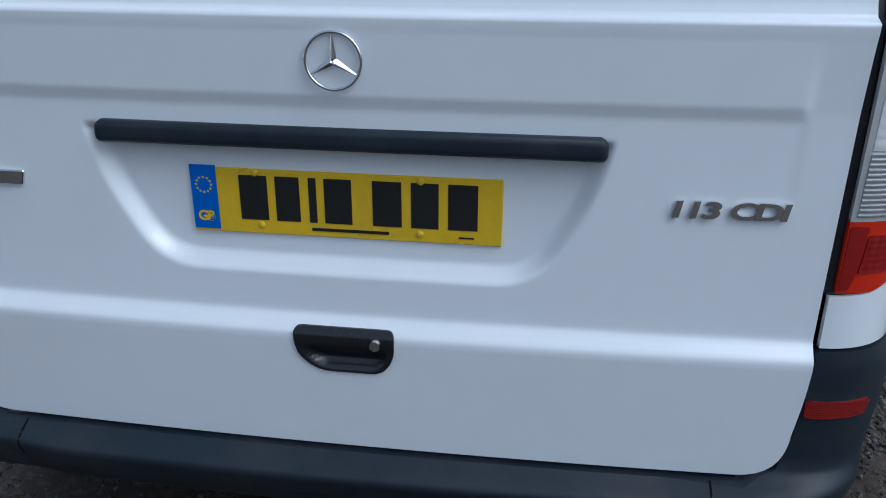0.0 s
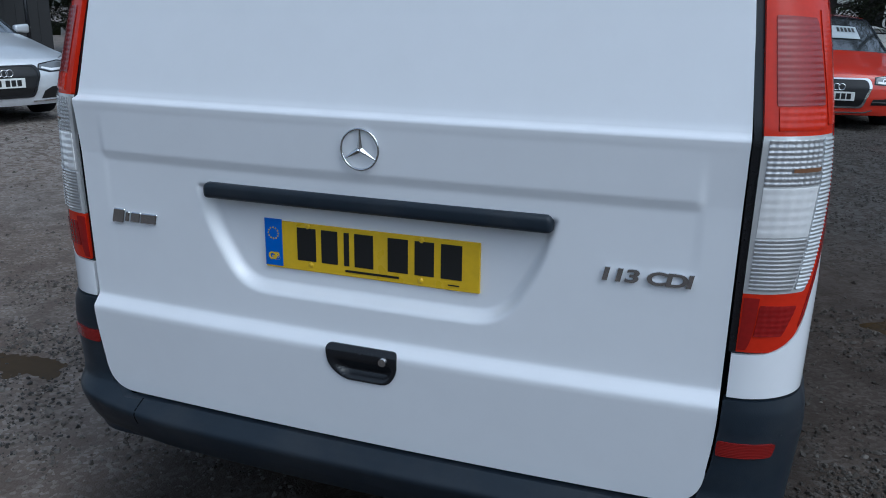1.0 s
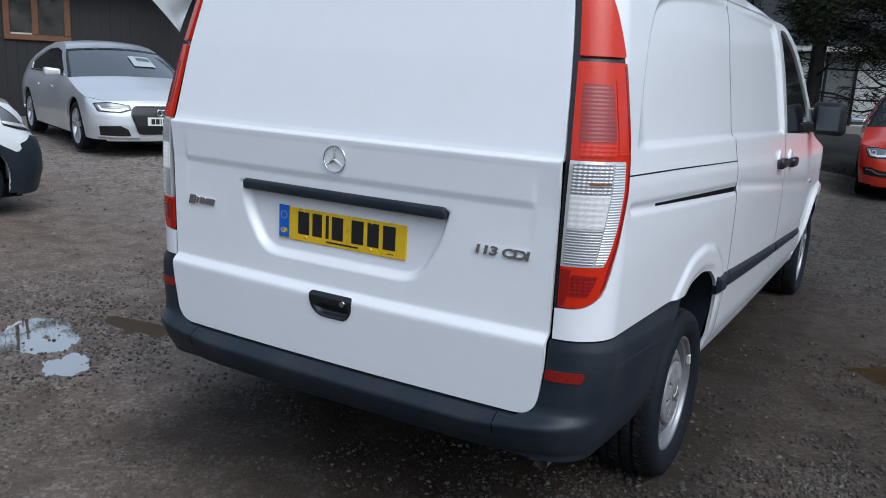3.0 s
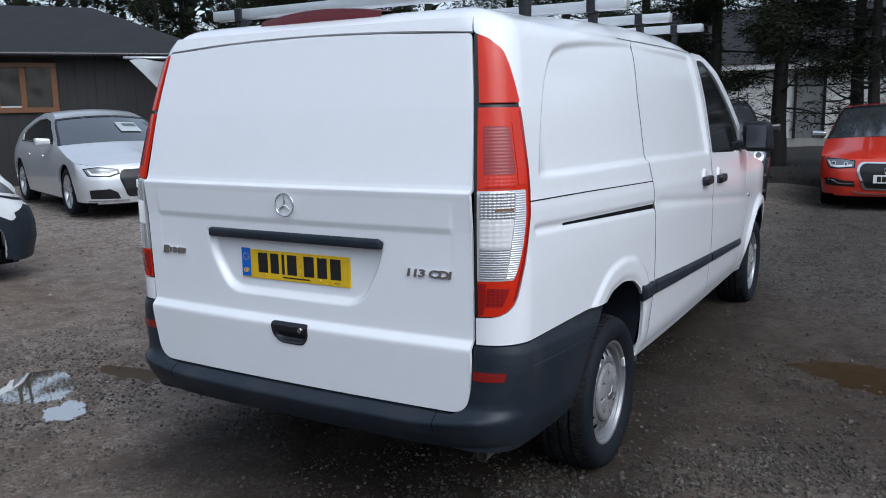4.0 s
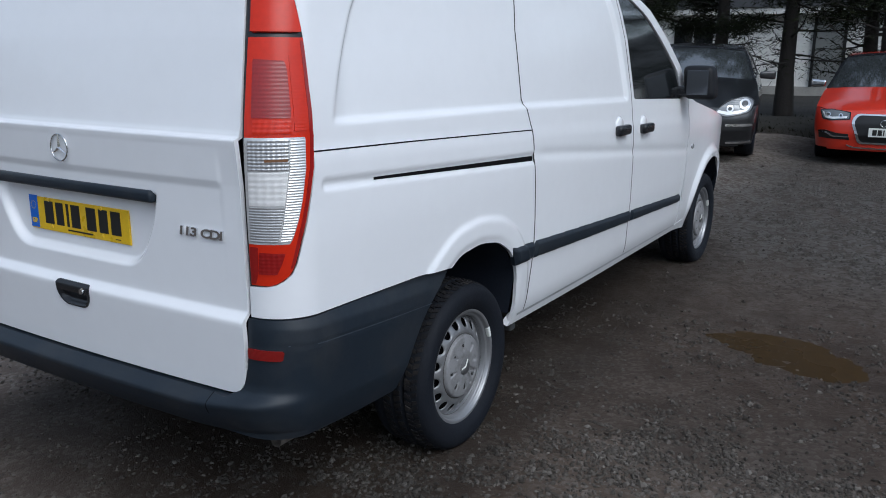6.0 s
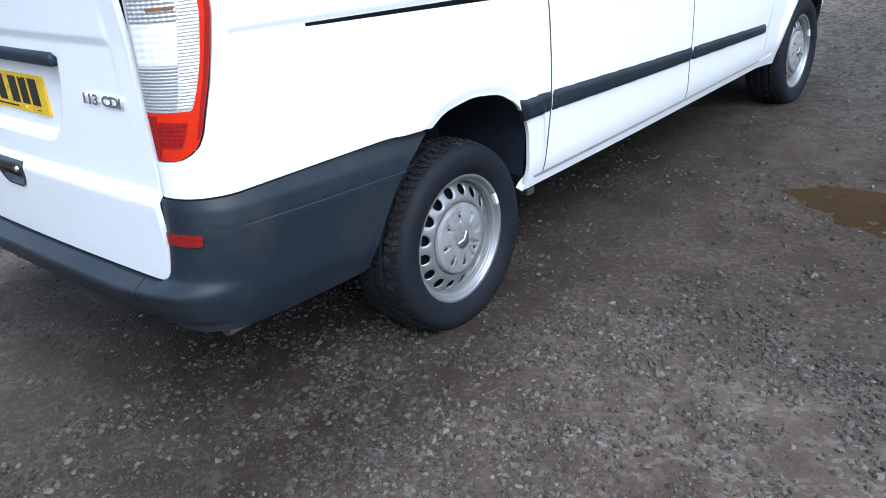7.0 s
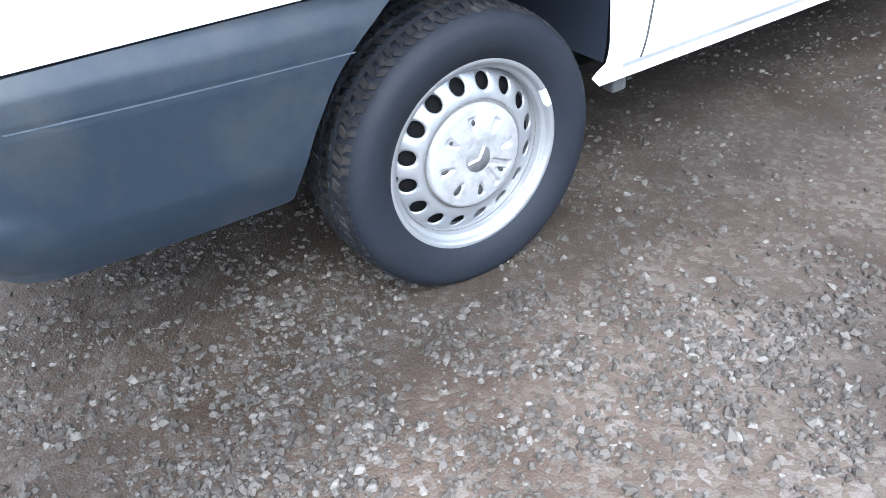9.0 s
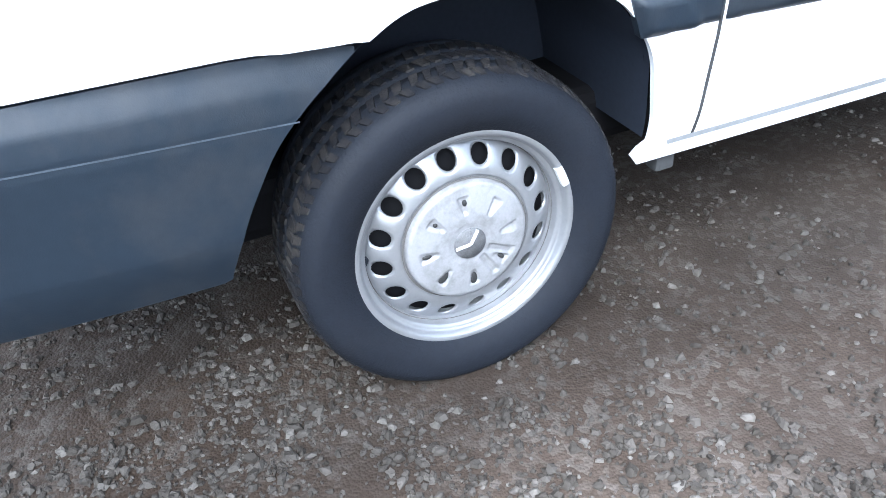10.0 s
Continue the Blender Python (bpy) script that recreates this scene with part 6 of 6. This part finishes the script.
# ---------------------------------------------------------------- barn with its timber window
M_CLAD = material("dark_boarding", (0.0096, 0.0096, 0.0108), 0.65, vary=0.3, scale=4, bump=0.4, bump_scale=40)
M_ROOF = material("dark_roof", (0.010, 0.011, 0.013), 0.75, vary=0.25, scale=2, bump=0.3, bump_scale=30)
M_WOOD = material("orange_timber", (0.13, 0.052, 0.018), 0.5, vary=0.25, scale=10, bump=0.3, bump_scale=70)
M_CLOTH = material("white_sheet", (0.42, 0.44, 0.46), 0.6, vary=0.1, scale=3)
M_RENDER = material("white_render", (0.82, 0.82, 0.80), 0.7, vary=0.12, scale=1.2, dirt=(0.3, 0.29, 0.26), dirt_amount=0.35, dirt_scale=1.1, bump=0.2)
M_SILLSTONE = material("concrete", (0.36, 0.35, 0.33), 0.8, vary=0.2, scale=3, bump=0.3)
M_GREY = material("grey_door", (0.20, 0.21, 0.21), 0.5, vary=0.1)

barn = thing("barn", "dark boarded barn with low slate roof and timber window", "building", (-15.49, 5.91, 0.0), -36.4)
BY0, BY1, EAVE = -8.0, 6.20, 2.84
for k in range(74):
    y = BY0 + (BY1 - BY0) * k / 74
    if 2.10 < y + 0.1 < 3.38:
        part("board", box_bm((-0.05, y, 0.02), (0.0 + 0.012 * (k % 2), y + 0.205, 1.66), 0.004, 1), M_CLAD, barn)
        part("board", box_bm((-0.05, y, 2.60), (0.0 + 0.012 * (k % 2), y + 0.205, EAVE), 0.004, 1), M_CLAD, barn)
    else:
        part("board", box_bm((-0.05, y, 0.02), (0.0 + 0.012 * (k % 2), y + 0.205, EAVE), 0.004, 1), M_CLAD, barn)
part("wall", box_bm((-6.0, BY0, 0.0), (-0.05, BY1 - 0.02, EAVE)), M_CLAD, barn)
vv = [(0.45, BY0 - 0.4, EAVE - 0.02), (0.45, BY1 + 0.45, EAVE - 0.02), (-6.6, BY1 + 0.45, EAVE - 0.02), (-6.6, BY0 - 0.4, EAVE - 0.02), (-3.1, BY0 + 2.5, 4.10), (-3.1, BY1 - 2.0, 4.10)]
vv += [(x, y, z - 0.10) for x, y, z in vv[:4]]
mesh_ob("roof", vv, [(0, 1, 5, 4), (1, 2, 5), (2, 3, 4, 5), (3, 0, 4), (0, 6, 7, 1), (1, 7, 8, 2), (2, 8, 9, 3), (3, 9, 6, 0), (6, 9, 8, 7)], M_ROOF, barn, "dark grey hipped roof", smooth=False)
bm = bmesh.new()
bmesh.ops.create_cone(bm, cap_ends=False, segments=12, radius1=0.05, radius2=0.05, depth=BY1 - BY0 + 0.8, matrix=pose(0.50, (BY0 + BY1) / 2, EAVE - 0.07, 90))
part("gutter", bm, M_GLOSS, barn, "", True)
win = part("window", box_bm((-0.03, 2.20, 1.68), (0.0, 3.32, 2.58)), M_GLASS, barn, "timber-framed window with two panes")
for lo, hi in (((-0.02, 2.16, 1.62), (0.075, 3.36, 1.73)), ((-0.02, 2.16, 2.53), (0.07, 3.36, 2.63)), ((-0.02, 2.16, 1.73), (0.07, 2.28, 2.53)), ((-0.02, 3.24, 1.73), (0.07, 3.36, 2.53)), ((-0.02, 2.66, 1.73), (0.066, 2.78, 2.53))):
    part("window_frame", box_bm(lo, hi, 0.008, 1), M_WOOD, win, "orange-brown timber frame")
part("inner_sill", box_bm((0.01, 2.28, 1.73), (0.05, 2.66, 1.76)), M_CLOTH, win)

# white sheet hung under the eaves on a pole
sheet = thing("hanging_sheet", "white plastic sheet hung from a dark pole", "sheet", (-11.72, 9.25, 0.0), -36.4)
rows = []
for i in range(9):
    t = i / 8
    rows.append([(0.10 * math.sin(3 * u + 4 * t), -0.20 + 0.90 * u * (1 - t) + 0.62 * t, 2.62 - 0.68 * t + 0.03 * math.sin(7 * u)) for u in np.linspace(0, 1, 10)])
v, f = loft(rows)
mesh_ob("cloth", v, f, M_CLOTH, sheet)
bm = bmesh.new()
bmesh.ops.create_cone(bm, cap_ends=True, segments=10, radius1=0.035, radius2=0.03, depth=2.75, matrix=Matrix.Translation((0.02, 0.75, 1.375)))
part("pole", bm, M_GLOSS, sheet, "", True)
bm = bmesh.new()
bmesh.ops.create_cone(bm, cap_ends=True, segments=10, radius1=0.03, radius2=0.03, depth=1.1, matrix=pose(0.0, 0.24, 2.67, 90))
part("cross_pole", bm, M_ALU, sheet, "", True)

# ---------------------------------------------------------------- white building behind the trees
house = thing("white_building", "long white rendered building with dark roof behind trees", "building", (0.0, 25.0, rise(0, 25)))
part("wall", box_bm((-16.0, 0.0, 0.0), (16.0, 6.0, 2.55)), M_RENDER, house)
part("plinth", box_bm((-16.0, -0.06, 0.0), (16.0, 0.0, 0.30)), M_SILLSTONE, house)
part("fascia", box_bm((-16.2, -0.35, 2.38), (16.2, -0.25, 2.58)), M_RENDER, house)
vv = [(-16.4, -0.4, 2.58), (16.4, -0.4, 2.58), (16.4, 6.4, 2.58), (-16.4, 6.4, 2.58), (-15.5, 3.0, 4.55), (15.5, 3.0, 4.55)]
mesh_ob("roof", vv, [(0, 1, 5, 4), (1, 2, 5), (2, 3, 4, 5), (3, 0, 4), (3, 2, 1, 0)], M_ROOF, house, "dark slate roof", smooth=False)
door = part("door", box_bm((-1.35, -0.05, 0.30), (-0.62, 0.03, 2.25)), M_GREY, house, "grey door")
for x0, x1 in ((-1.43, -1.35), (-0.62, -0.54)):
    part("door_frame", box_bm((x0, -0.08, 0.30), (x1, 0.03, 2.33)), M_ROOF, door)
for x0 in (-9.0, -5.5, 3.4, 7.2, 10.8):
    w = part("window", box_bm((x0, -0.04, 1.05), (x0 + 1.2, 0.02, 2.05)), M_GLASS, house)
    for a, b in (((x0 - 0.06, -0.07, 0.98), (x0 + 1.26, 0.02, 1.05)), ((x0 - 0.06, -0.07, 2.05), (x0 + 1.26, 0.02, 2.11)), ((x0 + 0.57, -0.06, 1.05), (x0 + 0.63, 0.02, 2.05))):
        part("window_frame", box_bm(a, b), M_RENDER, w)

# ---------------------------------------------------------------- conifers
M_BARK = material("bark", (0.018, 0.015, 0.013), 0.85, vary=0.35, scale=5, bump=0.9, bump_scale=35, bump_dist=0.02)
M_NEEDLE = bpy.data.materials.new("conifer_needles")
M_NEEDLE.use_nodes = True
nn, nl = M_NEEDLE.node_tree.nodes, M_NEEDLE.node_tree.links
g1, c1 = nn.new("ShaderNodeNewGeometry"), nn.new("ShaderNodeValToRGB")
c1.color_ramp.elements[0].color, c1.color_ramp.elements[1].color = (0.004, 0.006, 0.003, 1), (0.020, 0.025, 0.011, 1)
nl.new(g1.outputs["Random Per Island"], c1.inputs[0])
nl.new(c1.outputs[0], nn["Principled BSDF"].inputs["Base Color"])
nn["Principled BSDF"].inputs["Roughness"].default_value = 0.75
nn["Principled BSDF"].inputs["Specular IOR Level"].default_value = 0.15


def tube(path, radii, n=7):
    rows = []
    for i, (p, r) in enumerate(zip(path, radii)):
        d = (Vector(path[min(i + 1, len(path) - 1)]) - Vector(path[max(i - 1, 0)])).normalized()
        a = d.orthogonal().normalized()
        b = d.cross(a)
        rows.append([tuple(Vector(p) + (a * math.cos(t) + b * math.sin(t)) * r) for t in np.linspace(0, 2 * math.pi, n + 1)])
    return loft(rows)


def conifer(x, y, h, r, seed, low, group="row of conifers", fol_low=1.9, dense=1.0, fine=1.0):
    """A conifer with a straight trunk, bare lower limbs that sweep outwards and dark sprays of needles above."""
    rnd = random.Random(seed)
    tree = thing("conifer", "dark conifer with bare lower trunk and drooping branches", "tree", (x, y, rise(x, y) - 0.05), 0, group)
    lean = rnd.uniform(-0.25, 0.25)
    path = [(lean * (k / 8) ** 1.5 + rnd.uniform(-0.02, 0.02), rnd.uniform(-0.03, 0.03), h * k / 8) for k in range(9)]
    v, f = tube(path, [r * (1.25 if k == 0 else 1 - 0.8 * k / 8) for k in range(9)], 10)
    mesh_ob("trunk", v, f, M_BARK, tree)
    lv, lf, nv, nf = [], [], [], []
    z = low
    while z < h - 0.3:
        a = rnd.uniform(0, 6.283)
        bare = z < fol_low
        length = (rnd.uniform(0.8, 1.9) if bare else rnd.uniform(1.3, 2.6)) * (1 - 0.55 * max(0, z - 3) / h)
        drop = rnd.uniform(-0.35, 0.15) if bare else rnd.uniform(-0.45, -0.05)
        pts = [(length * t * math.cos(a), length * t * math.sin(a), z + length * (drop * t + 0.25 * t * t)) for t in (0, 0.35, 0.7, 1.0)]
        pts = [(p[0] + rnd.uniform(-0.06, 0.06), p[1] + rnd.uniform(-0.06, 0.06), p[2] + rnd.uniform(-0.05, 0.05)) for p in pts]
        v, f = tube(pts, (0.026, 0.018, 0.011, 0.005), 5)
        o = len(lv)
        lv += v
        lf += [tuple(i + o for i in q) for q in f]
        for _ in range(rnd.randint(5, 9)):
            t = rnd.uniform(0.35, 1.0)
            k = min(2, int(t * 3))
            s = Vector(pts[k]).lerp(Vector(pts[k + 1]), rnd.random())
            e = s + Vector((rnd.uniform(-0.45, 0.45), rnd.uniform(-0.45, 0.45), rnd.uniform(-0.35, 0.12)))
            v, f = tube([tuple(s), tuple(s.lerp(e, 0.5) + Vector((0, 0, 0.03))), tuple(e)], (0.009, 0.006, 0.003), 4)
            o = len(lv)
            lv += v
            lf += [tuple(i + o for i in q) for q in f]
        sprays = int((22 if bare else 330) * dense * (0.55 if bare and rnd.random() < 0.6 else 1.0))
        for _ in range(sprays):
            t = rnd.uniform(0.30, 1.08)
            k = min(2, int(min(t, 0.999) * 3))
            c = Vector(pts[k]).lerp(Vector(pts[k + 1]), rnd.random()) + Vector((rnd.gauss(0, 0.17), rnd.gauss(0, 0.17), rnd.gauss(-0.06, 0.11)))
            d = Vector((rnd.uniform(-1, 1), rnd.uniform(-1, 1), rnd.uniform(-0.8, 0.25))).normalized()
            w = d.orthogonal().normalized()
            w = (w * math.cos(rnd.uniform(0, 3)) + d.cross(w) * math.sin(rnd.uniform(0, 3))) * rnd.uniform(0.006, 0.018) * fine
            ln = rnd.uniform(0.08, 0.20) * (0.5 + 0.5 * fine)
            o = len(nv)
            nv += [tuple(c - w), tuple(c + d * ln * 0.5 - w * 1.2), tuple(c + d * ln * 1.2), tuple(c + d * ln * 0.5 + w * 1.2)]
            nf.append((o, o + 1, o + 2, o + 3))
        z += rnd.uniform(0.13, 0.26) if not bare else rnd.uniform(0.08, 0.20)
    tagged(mesh_ob("branchwork", lv, lf, M_BARK, tree, "bare drooping branches"), kind="stuff")
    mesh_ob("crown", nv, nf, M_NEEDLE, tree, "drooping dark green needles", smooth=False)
    return tree


ROW = [(-2.0, 16.6, 0.16), (-0.62, 16.4, 0.17), (0.82, 16.7, 0.15), (1.16, 16.2, 0.13), (1.97, 16.5, 0.17), (2.75, 17.3, 0.13), (3.5, 16.8, 0.15), (4.6, 16.4, 0.16), (6.2, 16.9, 0.17), (-3.7, 16.8, 0.16), (-5.4, 16.5, 0.15)]
for k, (x, y, r) in enumerate(ROW):
    conifer(x, y, 7.5 + 0.4 * (k % 3), r, 11 + k, 1.0 + 0.2 * (k % 2), fol_low=1.3 if x > 1.5 else 2.7 if x > 0.5 else 2.1, dense=1.2 if x > 1.5 else 1.6 if x > 1.0 else 4.2, fine=0.62)
for k, (x, y) in enumerate([(-7.4, 17.5), (-9.6, 16.0), (-11.4, 14.9), (-13.4, 15.6), (-20.9, 14.2), (-21.4, 11.8), (-19.8, 13.9), (-18.5, 15.7), (-23.4, 10.6), (-25.0, 6.6), (-26.6, 3.0), (-14.0, 18.5), (-18.6, 16.8), (-22.2, 12.6), (-24.2, 8.6), (-16.0, 16.8), (8.2, 15.8), (10.4, 15.0), (12.5, 13.0)]):
    conifer(x, y, 7.0 + 0.4 * (k % 3), 0.18, 41 + k, 0.8, fol_low=1.2, dense=2.6 if -24 < x < 0 else 1.4, fine=0.75)

# far woods that close the yard
rnd = random.Random(77)
wv, wf = [], []
for k in range(34000):
    a = rnd.uniform(0, 2 * math.pi)
    R = rnd.uniform(36, 44)
    open_side = ease(0.75, 0.35, min(a, 2 * math.pi - a))
    top = 7.5 - 4.0 * open_side + (1.6 - open_side) * math.sin(a * 5) + 1.0 * math.sin(a * 13 + 2)
    z = top * (1 - rnd.random() ** 1.3)
    c = Vector((R * math.sin(a), 4 + R * math.cos(a), z + 0.2))
    s = rnd.uniform(0.16, 0.46)
    q = [c + Vector((rnd.uniform(-s, s), rnd.uniform(-s, s), rnd.uniform(-s, s))) for _ in range(4)]
    o = len(wv)
    wv += [tuple(p) for p in q]
    wf += [(o, o + 1, o + 2), (o, o + 2, o + 3), (o, o + 3, o + 1), (o + 1, o + 3, o + 2)]
woods = mesh_ob("far_woods", wv, wf, M_NEEDLE, smooth=False)
tagged(woods, "dark far woods round the yard", "woods", kind="stuff")
